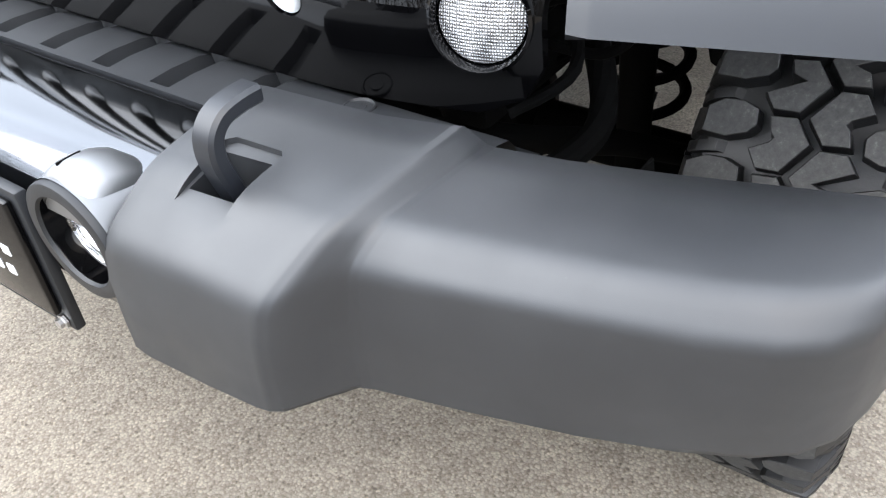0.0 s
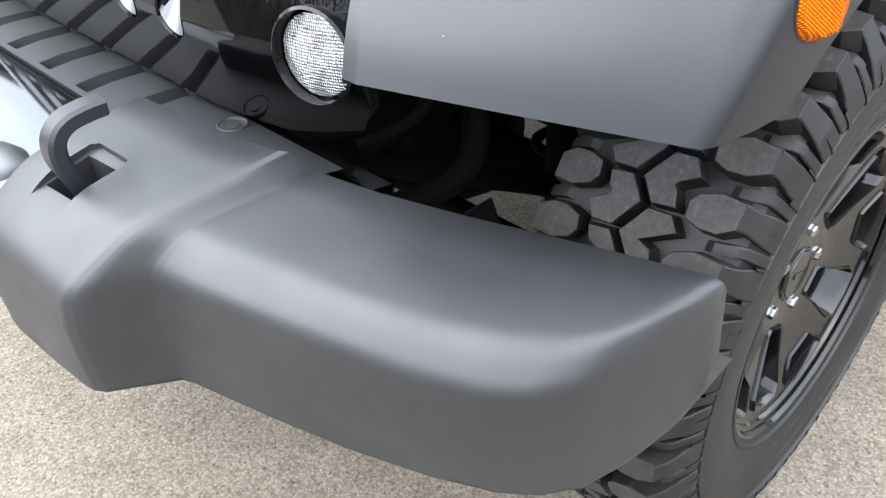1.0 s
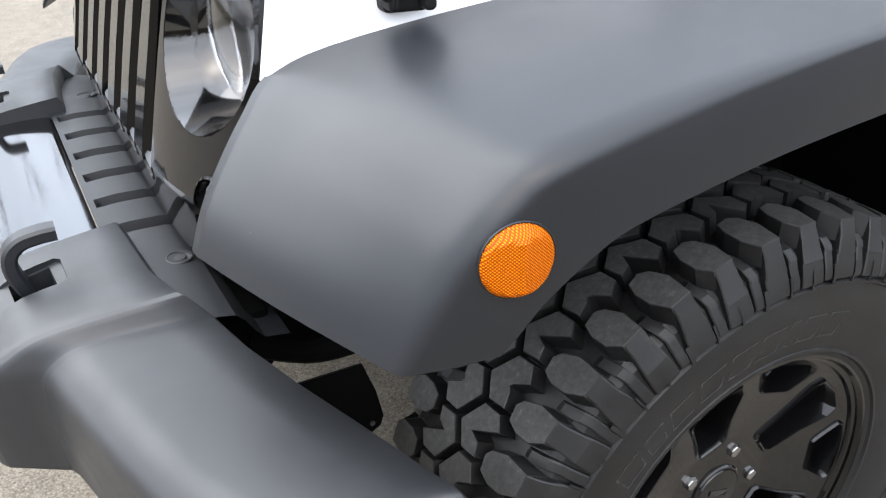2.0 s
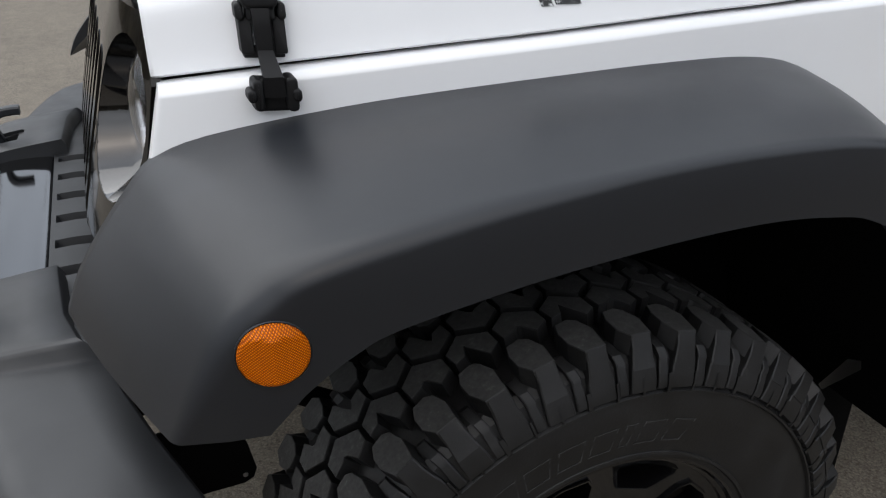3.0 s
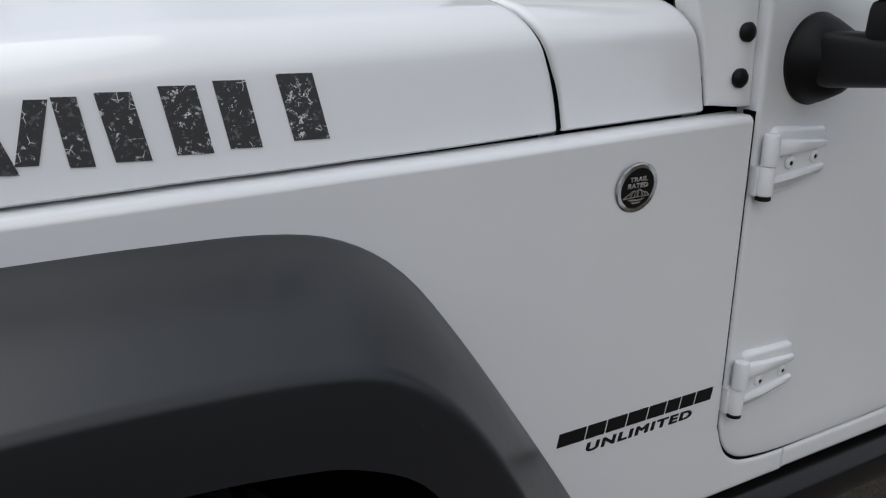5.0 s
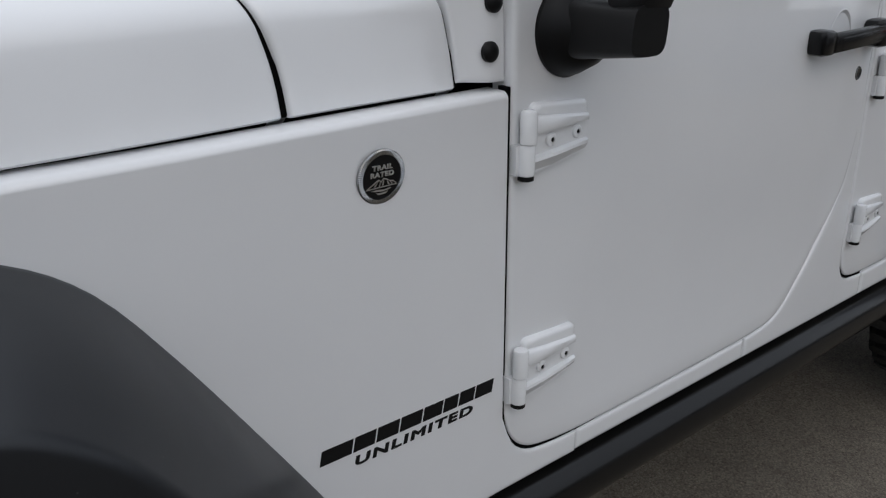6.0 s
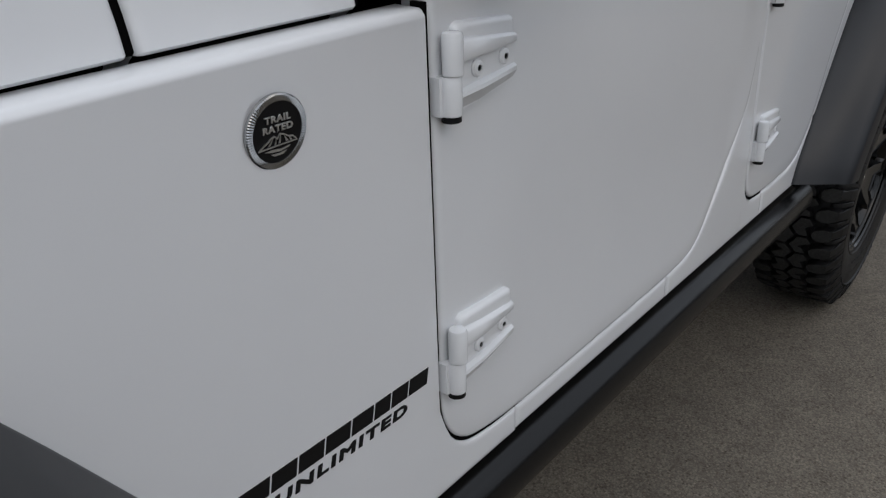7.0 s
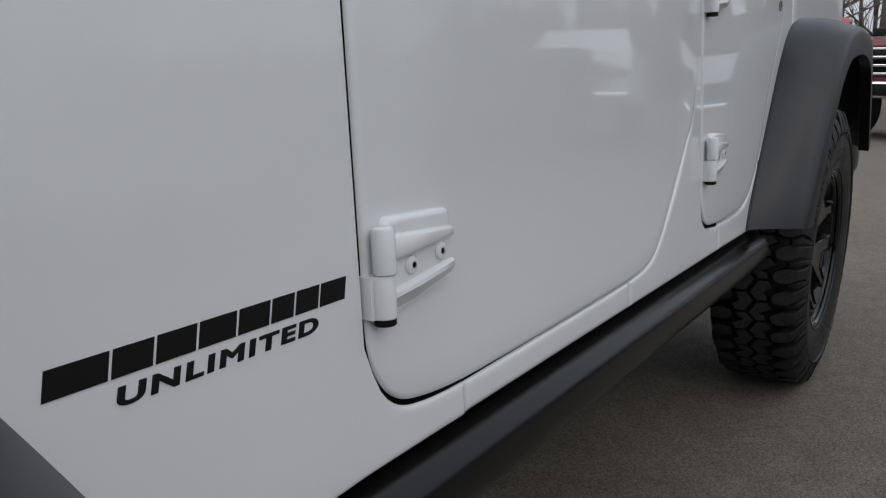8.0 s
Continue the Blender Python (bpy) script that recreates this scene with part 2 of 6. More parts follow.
def loft(bm, rings, closed=True, cap=True):
    """Skin through rings of equally many points."""
    n = len(rings[0])
    verts = [p for r in rings for p in r]
    faces = []
    for i in range(len(rings) - 1):
        for j in range(n if closed else n - 1):
            k = (j + 1) % n
            faces.append((i * n + j, i * n + k, (i + 1) * n + k, (i + 1) * n + j))
    if cap and closed:
        faces.append(tuple(range(n)))
        faces.append(tuple(range((len(rings) - 1) * n, len(rings) * n)))
    return add_faces(bm, verts, faces)


def prism(bm, outline, fn, d0, d1):
    """Extrudes a flat outline; fn(u, v, d) gives the place."""
    n = len(outline)
    verts = [fn(u, v, d0) for u, v in outline] + [fn(u, v, d1) for u, v in outline]
    faces = [tuple(range(n)), tuple(range(n, 2 * n))] + [(i, (i + 1) % n, n + (i + 1) % n, n + i) for i in range(n)]
    return add_faces(bm, verts, faces)


def box(bm, centre, size, bevel=0.0, turn=None, segments=2):
    m = Matrix.Translation(centre) @ (turn or Matrix()) @ Matrix.Diagonal((*size, 1))
    r = bmesh.ops.create_cube(bm, size=1.0, matrix=m)
    if bevel:
        edges = {e for v in r["verts"] for e in v.link_edges}
        bmesh.ops.bevel(bm, geom=list(edges), offset=bevel, segments=segments, affect="EDGES", profile=0.5)


def ring(centre, axis, radius, n=24, start=0.0):
    axis = Vector(axis).normalized()
    a = axis.orthogonal().normalized()
    b = axis.cross(a)
    return [tuple(Vector(centre) + radius * (math.cos(start + 2 * math.pi * i / n) * a + math.sin(start + 2 * math.pi * i / n) * b)) for i in range(n)]


def lathe(bm, centre, axis, profile, n=48, closed_ends=True):
    """Turned form: profile of (distance along the axis, radius)."""
    axis = Vector(axis).normalized()
    rings = [ring(Vector(centre) + axis * d, axis, max(r, 1e-4), n) for d, r in profile]
    return loft(bm, rings, True, closed_ends)


def catmull(points, per=4):
    pts = [Vector(p) for p in points]
    out = []
    for i in range(len(pts) - 1):
        p0, p1, p2, p3 = pts[max(i - 1, 0)], pts[i], pts[i + 1], pts[min(i + 2, len(pts) - 1)]
        for k in range(per):
            t = k / per
            out.append(0.5 * ((2 * p1) + (p2 - p0) * t + (2 * p0 - 5 * p1 + 4 * p2 - p3) * t * t + (3 * p1 - p0 - 3 * p2 + p3) * t ** 3))
    out.append(pts[-1])
    return out


def tube(bm, path, radius, n=12, squash=1.0):
    pts = [Vector(p) for p in path]
    rings = []
    up = Vector((0.13, 0.21, 1)).normalized()
    for i, p in enumerate(pts):
        d = (pts[min(i + 1, len(pts) - 1)] - pts[max(i - 1, 0)]).normalized()
        a = d.cross(up).normalized()
        b = a.cross(d).normalized()
        r = radius[i] if isinstance(radius, (list, tuple)) else radius
        rings.append([tuple(p + r * (math.cos(2 * math.pi * k / n) * a + squash * math.sin(2 * math.pi * k / n) * b)) for k in range(n)])
    return loft(bm, rings)


def thing(name, label, category, at=(0, 0, 0), group="", kind=""):
    ob = new(name)
    ob.location = at
    ob.empty_display_size = 0.2
    return tagged(ob, label, category, group, kind)


def mirrored(ob):
    """A copy of a part on the other side of the car, with its sub-parts."""
    c = ob.copy()
    scene.collection.objects.link(c)
    c.scale = (1, -1, 1)
    for ch in ob.children:
        d = ch.copy()
        scene.collection.objects.link(d)
        d.parent = c
    return c


# ---- ground ----
def build_ground():
    bm = bmesh.new()
    xs = [-600, -200, -60, -20, -8, -4, -2, 0, 2, 4, 8, 20, 60, 200, 600]
    verts = [(x, y, 0.0) for x in xs for y in xs]
    k = len(xs)
    add_faces(bm, verts, [(i * k + j, (i + 1) * k + j, (i + 1) * k + j + 1, i * k + j + 1) for i in range(k - 1) for j in range(k - 1)])
    ob = part("ground", bm, ASPHALT, None)
    tagged(ob, "worn grey asphalt car park with pale stone chips", "ground", kind="structure")


build_ground()

# ---- the car: x runs to its rear, y to its right side, front axle at x = 0 ----
car = thing("car", "white four-door off-road car with black flares and mud tyres", "car")


def inset(x):
    """How far the side draws in towards the grille."""
    return 0.150 * (max(0.0, 0.5 - x) / 0.91) ** 1.7


def side_y(x, z):
    return -0.746 + 0.065 * (z - 0.72) + inset(x)


def panel(name, xs, low, high, nz, yf, parent, mat, roll=0.006, depth=0.02, label="", top_rows=()):
    """A pressed panel between two height curves, its edges rolled inwards."""
    xs = sorted(xs)
    bm = bmesh.new()
    cols = []
    edge = (0.0, 0.0015, 0.004, 0.008)
    x0, x1 = xs[0], xs[-1]
    fine = sorted(set([x0 + e for e in edge] + [x1 - e for e in edge] + [x for x in xs if x0 + 0.009 < x < x1 - 0.009]))
    for x in fine:
        a, b = low(x), high(x)
        h = max(b - a, 0.02)
        t0 = max(0.008, *top_rows, 0.0)
        zs = [a + e for e in edge] + [a + 0.008 + (h - 0.008 - t0) * k / nz for k in range(1, nz)] + sorted(b - e for e in (*edge, *top_rows)) if h > t0 + 0.02 else []
        cols.append((x, a, b, zs))
    count = nz - 1 + 2 * len(edge) + len(top_rows)
    grid = []
    for x, a, b, zs in cols:
        if len(zs) != count:
            h = b - a
            zs = [a + h * k / (count - 1) for k in range(count)]
        row = []
        for z in zs:
            d = min(x - x0, x1 - x, z - a, b - z)
            d = max(0.0, min(d, 0.008)) / 0.008
            row.append((x, yf(x, z) + roll * (1 - math.sqrt(max(0.0, 1 - (1 - d) ** 2))), z))
        grid.append(row)
    verts = [p for r in grid for p in r]
    m = len(grid)
    faces = [(i * count + j, (i + 1) * count + j, (i + 1) * count + j + 1, i * count + j + 1) for i in range(m - 1) for j in range(count - 1)]
    rim = [i * count for i in range(m)] + [(m - 1) * count + j for j in range(1, count)] + [i * count + count - 1 for i in range(m - 2, -1, -1)] + [j for j in range(count - 2, 0, -1)]
    base = len(verts)
    verts += [(verts[i][0], verts[i][1] + depth, verts[i][2]) for i in rim]
    r = len(rim)
    faces += [(rim[i], rim[(i + 1) % r], base + (i + 1) % r, base + i) for i in range(r)]
    add_faces(bm, verts, faces)
    return part(name, bm, mat, parent, label, 50)


GAP = [(-0.413, 1.051), (-0.27, 1.066), (-0.1, 1.0815), (0.04, 1.0925), (0.19, 1.1040), (0.36, 1.1130), (0.59, 1.1210), (0.75, 1.1265), (0.91, 1.1315)]
ARCH_IN = [(-0.545, 0.835), (-0.528, 0.872), (-0.50, 0.91), (-0.468, 0.945), (-0.434, 0.971), (-0.373, 0.990), (-0.225, 1.016), (-0.10, 1.030), (0.05, 1.043),
           (0.154, 1.050), (0.256, 1.052), (0.326, 1.038), (0.39, 0.996), (0.456, 0.911), (0.532, 0.798), (0.597, 0.70), (0.658, 0.603), (0.69, 0.556)]
DOOR1 = [(0.9125, 0.715), (0.9137, 0.680), (0.9185, 0.655), (0.9285, 0.634), (0.9445, 0.6165), (0.967, 0.6045), (1.0, 0.598), (1.035, 0.5945), (1.073, 0.593), (1.13, 0.5925), (1.25, 0.593), (1.40, 0.5945), (1.50, 0.596), (1.56, 0.598), (1.64, 0.606), (1.69, 0.630), (1.74, 0.675),
         (1.785, 0.722), (1.83, 0.777), (1.866, 0.83), (1.885, 0.885), (1.896, 0.94), (1.903, 1.0), (1.910, 1.10)]
DOOR2 = [(1.922, 0.70), (1.926, 0.66), (1.945, 0.632), (1.975, 0.618), (2.04, 0.613), (2.16, 0.614), (2.24, 0.622), (2.30, 0.647), (2.37, 0.716), (2.446, 0.839), (2.53, 0.949), (2.60, 1.05), (2.64, 1.15)]
BELT = 1.285


def rounded(table, per=5):
    """The same outline with its corners drawn as smooth curves."""
    out, at_x = [], -1e9
    for a, b in table:
        out.append(Vector((a, b, 0)))
    fine = []
    for p in catmull(out, per):
        if p.x > at_x + 1e-5:
            fine.append((p.x, p.y))
            at_x = p.x
    return fine


DOOR1, DOOR2 = rounded(DOOR1), rounded(DOOR2)


def dense(a, b, step=0.03):
    n = max(2, int((b - a) / step))
    return [a + (b - a) * i / n for i in range(n + 1)]


SILL_GAP = [(0.95, 0.006), (1.10, 0.0036)]


def fender_low(x):
    return lerp([(a, b - 0.012) for a, b in ARCH_IN] + [(0.9, 0.5525)], x)


def fender_high(x):
    return lerp(GAP, x) - 0.0024 if x < 0.9074 else lerp(DOOR1, max(x, 0.9135)) - lerp(SILL_GAP, x)


SHELF = [(-0.41, 0.013), (0.2, 0.013), (0.4, 0.011), (0.6, 0.010), (0.92, 0.0105)]


def fender_y(x, z):
    """The wing's top edge is folded inwards as a narrow sloping shelf."""
    top = lerp(GAP, x)
    r = lerp(SHELF, x)
    k = max(0.0, min(1.0, 1 - (top - z) / r))
    return side_y(x, z) + 0.85 * r * (k - 0.32 * (1 - math.exp(-k / 0.32)))


fender = panel("front_wing", dense(-0.413, 0.9070, 0.022) + [0.9078] + dense(0.9085, 1.0705, 0.010), fender_low, fender_high, 26, fender_y, car, WHITE, 0.003, 0.03, "white painted front wing panel", (0.0025, 0.0052, 0.0064, 0.0090, 0.0098, 0.0106, 0.0114, 0.0122, 0.0132, 0.0145, 0.017))
for v in fender.data.vertices:
    # the front edge leans with the grille
    v.co.x -= 0.27 * (1.055 - v.co.z) * max(0.0, min(1.0, (-0.28 - v.co.x) / 0.13))
mirrored(fender)

def door_y(x, z):
    """The door skin is slightly barrelled between its edges."""
    k = max(0.0, min(1.0, (x - 0.98) / 0.12)) * max(0.0, min(1.0, (1.88 - x) / 0.10))
    return side_y(x, z) - 0.001 - 0.0045 * k * k * (3 - 2 * k) * math.sin(2 * math.pi * (z - 0.92) / 0.63)


front_door = panel("front_door", dense(0.9135, 1.911, 0.02) + [a for a, _ in DOOR1 if a > 0.914], lambda x: lerp(DOOR1, x), lambda x: BELT, 24, lambda x, z: door_y(x, z), car, WHITE, 0.006, 0.03, "white painted front door, closed")
rear_door = panel("rear_door", dense(1.923, 2.64, 0.02) + [a for a, _ in DOOR2], lambda x: lerp(DOOR2, x), lambda x: BELT, 24, lambda x, z: side_y(x, z) - 0.001, car, WHITE, 0.006, 0.03, "white painted rear door, closed")


def sill_high(x):
    if x < 0.912:
        return 0.7
    if x <= 1.9125:
        return lerp(DOOR1, x) - lerp(SILL_GAP, x)
    if x < 1.9205:
        return BELT
    if x <= 2.645:
        return lerp(DOOR2, x) - 0.006
    return BELT


def sill_low(x):
    return 0.553


SILL_BREAKS = (1.071, 1.556, 2.048, 2.38)
for a, b in zip(SILL_BREAKS[:-1], SILL_BREAKS[1:]):
    hi = (lambda x: sill_high(max(x, 0.913)))
    panel("sill_panel", dense(a + 0.0017, b - 0.0017, 0.012) + ([1.900, 1.905, 1.909, 1.9115, 1.9128, 1.916, 1.920, 1.9208, 1.924, 1.928] if a < 1.9 < b else []), sill_low, hi, 10, lambda x, z: side_y(x, z) + 0.001, car, WHITE, 0.005, 0.03, "white painted sill panel with fine seam")


def hood_y(x, z):
    z0 = lerp(GAP, x) + 0.0022
    return side_y(x, z0) + lerp([(-0.41, 0.030), (0.0, 0.017), (0.3, 0.019), (0.62, 0.03), (0.9, 0.03)], x) + 0.22 * (z - z0)


def hood_ring(x):
    z0 = lerp(GAP, x) + 0.0022
    zs = lerp([(-0.41, 1.150), (-0.2, 1.190), (0.2, 1.232), (0.62, 1.250), (0.9, 1.255)], x)
    pts = [(hood_y(x, z0) + 0.02, z0 - 0.001), (hood_y(x, z0) + 0.003, z0), (hood_y(x, z0), z0 + 0.003)]
    for k in range(1, 8):
        z = z0 + 0.003 + (zs - 0.035 - z0) * k / 7
        pts.append((hood_y(x, z), z))
    ya, za = pts[-1]
    for k in range(1, 10):
        a = k / 9 * (math.pi / 2 - 0.12)
        pts.append((ya + 0.22 * 0.0 + 0.075 * (1 - math.cos(a)) + 0.012 * math.sin(a), za + 0.046 * math.sin(a)))
    yb, zb = pts[-1]
    for k in range(1, 9):
        t = k / 8
        pts.append((yb + (-yb) * t, zb + 0.045 * (1 - (1 - t) ** 2)))
    full = pts + [(-y, z) for y, z in reversed(pts[:-1])]
    return [(x, y, z) for y, z in full]


def cut_shift(z, x_low):
    """The cuts behind the bonnet curve forward towards its shoulder."""
    t = max(0.0, z - 1.13)
    return -1.9 * t * t


def hood_part(name, a, b, label, front_cut, rear_cut):
    bm = bmesh.new()
    rings = []
    xs = [a, a + 0.0015, a + 0.005] + dense(a + 0.012, b - 0.012, 0.02) + [b - 0.005, b - 0.0015, b]
    for x in xs:
        d = min(x - a, b - x)
        pull = (0.0015 if not front_cut and x < 0.1 else 0.006) * (1 - math.sqrt(max(0.0, 1 - (1 - min(d, 0.006) / 0.006) ** 2)))
        r = []
        for px, py, pz in hood_ring(x):
            w = (x - a) / (b - a)
            sh = cut_shift(pz, x) * (rear_cut * max(0.0, 1 - (b - x) / 0.25) if rear_cut else 0.0) * (1 if not front_cut else w) + (cut_shift(pz, x) * (1 - w) if front_cut else 0.0)
            top = min(1.0, max(0.0, (pz - 1.15) / 0.08))
            r.append((px + sh, py + (pull if py < 0 else -pull) * (1 - 0.6 * top), pz - pull * top))
        rings.append(r)
    rings.insert(0, [(p[0] + 0.012, p[1] * 0.98, p[2] - 0.010) for p in rings[0]] if rear_cut == 1.0 else [(p[0], p[1] * 0.96, p[2] - 0.025) for p in rings[0]])
    rings.append([(p[0], p[1] * 0.96, p[2] - 0.025) for p in rings[-1]])
    loft(bm, rings, False, False)
    return part(name, bm, WHITE, car, label, 50)


hood_part("hood", -0.420, 0.6135, "white painted bonnet with black stencil decal", False, 1.0)
hood_part("cowl_panel", 0.6215, 0.8485, "white painted cowl panel behind the bonnet", True, 0.5)

def pillar_y(x, z):
    """The foot of the windscreen pillar: flush with the cowl in front, standing out towards the door."""
    t = max(0.0, min(1.0, (x - 0.8525) / 0.045))
    front = hood_y(0.85, 1.137) + 0.16 * (z - 1.137)
    rear = side_y(x, 1.13) + 0.010 + 0.10 * (z - 1.13)
    return front + (rear - front) * t * t * (3 - 2 * t)


pillar = panel("windscreen_pillar_foot", dense(0.8525, 0.9122, 0.006), lambda x: 1.139, lambda x: 1.44, 10, pillar_y, car, WHITE, 0.004, 0.04)

for v in pillar.data.vertices:
    v.co.x += 0.5 * cut_shift(v.co.z, 0.0) * max(0.0, min(1.0, (0.905 - v.co.x) / 0.05))

# black backing added behind the panels, so that their gaps look shaded
bm = bmesh.new()
box(bm, (0.93, -0.66, 0.84), (0.16, 0.04, 0.54))
box(bm, (1.93, -0.66, 0.92), (0.30, 0.04, 0.68))
box(bm, (1.6, -0.66, 0.62), (1.6, 0.04, 0.10))
loft(bm, [[(x, side_y(x, 1.1) + 0.028, lerp(GAP, x) - 0.03), (x, side_y(x, 1.1) + 0.22, lerp(GAP, x) - 0.03), (x, side_y(x, 1.1) + 0.22, lerp(GAP, x) - 0.012), (x, side_y(x, 1.1) + 0.028, lerp(GAP, x) - 0.012)] for x in dense(-0.40, 0.9, 0.05)])
backing = part("panel_seal", bm, UNDER, car)
mirrored(backing)


def gap_strip(path, parent, width=0.009, inside=0.007):
    """A near-black strip sunk in the gap along a panel's edge, in place of its shade."""
    bm = bmesh.new()
    rings = []
    for i, (x, z, *deep) in enumerate(path):
        e0 = deep[0] if deep else inside
        a, b = path[max(i - 1, 0)], path[min(i + 1, len(path) - 1)]
        d = Vector((b[0] - a[0], b[1] - a[1])).normalized()
        n = Vector((-d.y, d.x)) * width / 2
        rings.append([(x + s * n.x, side_y(x, z) + e, z + s * n.y) for s, e in ((-1, e0), (1, e0), (1, e0 + 0.015), (-1, e0 + 0.015))])
    loft(bm, rings)
    return part("gap_seal", bm, UNDER, parent)


def door_gap(table, x_low, x_high, deep):
    """The strip's line just outside a door's lower front corner."""
    pts = []
    for (a, b), (c, d) in zip(table[:-1], table[1:]):
        if x_low <= a <= x_high:
            n = Vector((-(d - b), c - a)).normalized() * -0.003
            pts.append((a + n.x, b + n.y, lerp(deep, a)))
    return pts


gap_strip([(0.9105, 1.134), (0.9105, 0.95), (0.9105, 0.75)] + door_gap(DOOR1, 0.9125, 1.64, [(0.92, 0.0035), (1.07, 0.0048), (1.3, 0.008)]), car, 0.0070, 0.0035)
gap_strip([(1.9165, 1.28), (1.9165, 0.70)], car, 0.004, 0.008)
gap_strip([(1.921, 1.28), (1.921, 0.70), (1.9235, 0.658), (1.942, 0.629), (1.972, 0.615), (2.04, 0.610)], car, 0.0055, 0.0030)

# near-black bands that colour in the shade of the two bonnet cuts
for a, w in ((0.6175, 0.0125), (0.8505, 0.008)):
    bm = bmesh.new()
    rings = []
    for x in (a - w / 2, a + w / 2):
        rings.append([(px + cut_shift(pz, px) * (1.0 if a < 0.7 else 0.5), py + (0.006 if py < 0 else -0.006), pz - (0.006 if pz > 1.18 else 0.0)) for px, py, pz in hood_ring(x)])
    loft(bm, rings, False, False)
    part("gap_seal", bm, UNDER, car, "", 60)


# ---- wheel arch flares ----
def flare(name, inner, crease, lip, label, sharp=False):
    """A moulded flare: from the body edge out over the crease, down to the lip and back under."""
    bm = bmesh.new()
    I, C, L = catmull(inner, 4), catmull(crease, 4), catmull(lip, 4)
    rings = []
    n = len(I)
    for s in range(n):
        i, c, l = I[s], C[s], L[s]
        out = (c - i).normalized()
        down = (l - c).normalized()
        r = min(0.017, 0.45 * (l - c).length)
        if sharp:
            r *= 0.6 + 1.0 * max(0.0, 1 - abs(s - 16) / 14)
        a, b = c - out * r * 1.5, c + down * r
        nrm = out.cross((I[min(s + 1, n - 1)] - I[max(s - 1, 0)]).normalized()).normalized()
        pts = [i + Vector((0, 0.012, 0)), i, i + Vector((0, -0.0045, 0)), i + Vector((0, -0.0060, 0)) + out * 0.001, i + Vector((0, -0.0066, 0)) + out * 0.003]
        for k in range(1, 6):
            t = k / 6
            p = (i + Vector((0, -0.0066, 0)) + out * 0.003).lerp(a, t)
            pts.append(p + nrm * 0.006 * math.sin(math.pi * t))
        for k in range(9):
            t = k / 8
            pts.append((1 - t) ** 2 * a + 2 * t * (1 - t) * c + t * t * b)
        pts += [b.lerp(l, 0.5) + Vector((0, -0.002, 0)), b.lerp(l, 0.9), l]
        up = -down
        pts += [l + up * 0.002 + Vector((0, 0.008, 0)), l + up * 0.004 + Vector((0, 0.03, 0)), l + up * 0.03 + Vector((0, 0.034, 0))]
        under = i + Vector((0, 0.012, -0.03 * min(1.0, 0.15 + s / 8)))
        pts += [c + down * 0.03 + Vector((0, 0.05, 0)) - out * 0.02, under]
        rings.append([tuple(p) for p in pts])
    loft(bm, rings, True, True)
    return part(name, bm, FLARE, car, label, 60)


def flare_rows(pts):
    return [(x, side_y(x, z) if y is None else y, z) for x, y, z in pts]


F_IN = flare_rows([(-0.545, -0.635, 0.835), (-0.528, -0.628, 0.872), (-0.50, -0.615, 0.91), (-0.468, -0.60, 0.945), (-0.434, -0.584, 0.974), (-0.373, None, 0.997),
                   (-0.225, None, 1.023), (-0.10, None, 1.037), (0.05, None, 1.049), (0.154, None, 1.055), (0.256, None, 1.056), (0.330, None, 1.042),
                   (0.396, None, 0.999), (0.463, None, 0.913), (0.539, None, 0.800), (0.604, None, 0.70), (0.664, None, 0.603), (0.696, None, 0.556)])
F_CR = [(-0.463, -0.905, 0.834), (-0.448, -0.913, 0.868), (-0.433, -0.918, 0.900), (-0.410, -0.922, 0.940), (-0.380, -0.925, 0.972), (-0.335, -0.928, 0.993),
        (-0.21, -0.93, 1.014), (-0.10, -0.932, 1.025), (0.03, -0.932, 1.032), (0.14, -0.932, 1.031), (0.225, -0.932, 1.025), (0.285, -0.932, 1.010),
        (0.341, -0.932, 0.967), (0.392, -0.932, 0.901), (0.447, -0.932, 0.805), (0.50, -0.932, 0.705), (0.55, -0.932, 0.61), (0.575, -0.93, 0.562)]
F_LP = [(-0.384, -0.92, 0.833), (-0.368, -0.925, 0.853), (-0.352, -0.927, 0.871), (-0.332, -0.93, 0.888), (-0.308, -0.932, 0.904), (-0.272, -0.934, 0.920),
        (-0.17, -0.936, 0.938), (-0.08, -0.938, 0.949), (0.03, -0.938, 0.956), (0.125, -0.938, 0.956), (0.20, -0.938, 0.948), (0.252, -0.938, 0.936),
        (0.311, -0.938, 0.902), (0.357, -0.938, 0.836), (0.40, -0.938, 0.757), (0.445, -0.938, 0.672), (0.49, -0.938, 0.592), (0.512, -0.936, 0.548)]
front_flare = flare("front_flare", F_IN, F_CR, F_LP, "weathered black plastic wheel arch flare", True)
mirrored(front_flare)

RX = 2.946
R_IN = flare_rows([(RX + x, None, z) for x, z in [(-0.675, 0.562), (-0.643, 0.615), (-0.552, 0.72), (-0.450, 0.84), (-0.350, 0.95), (-0.262, 1.018), (-0.160, 1.05), (0, 1.06), (0.2, 1.05), (0.30, 1.02), (0.38, 0.95), (0.45, 0.84), (0.52, 0.70)]])
R_CR = [(RX + x, -0.866, z) for x, z in [(-0.575, 0.560), (-0.548, 0.615), (-0.480, 0.72), (-0.398, 0.835), (-0.315, 0.93), (-0.232, 0.992), (-0.145, 1.022), (0, 1.035), (0.16, 1.025), (0.25, 0.995), (0.32, 0.92), (0.39, 0.81), (0.46, 0.69)]]
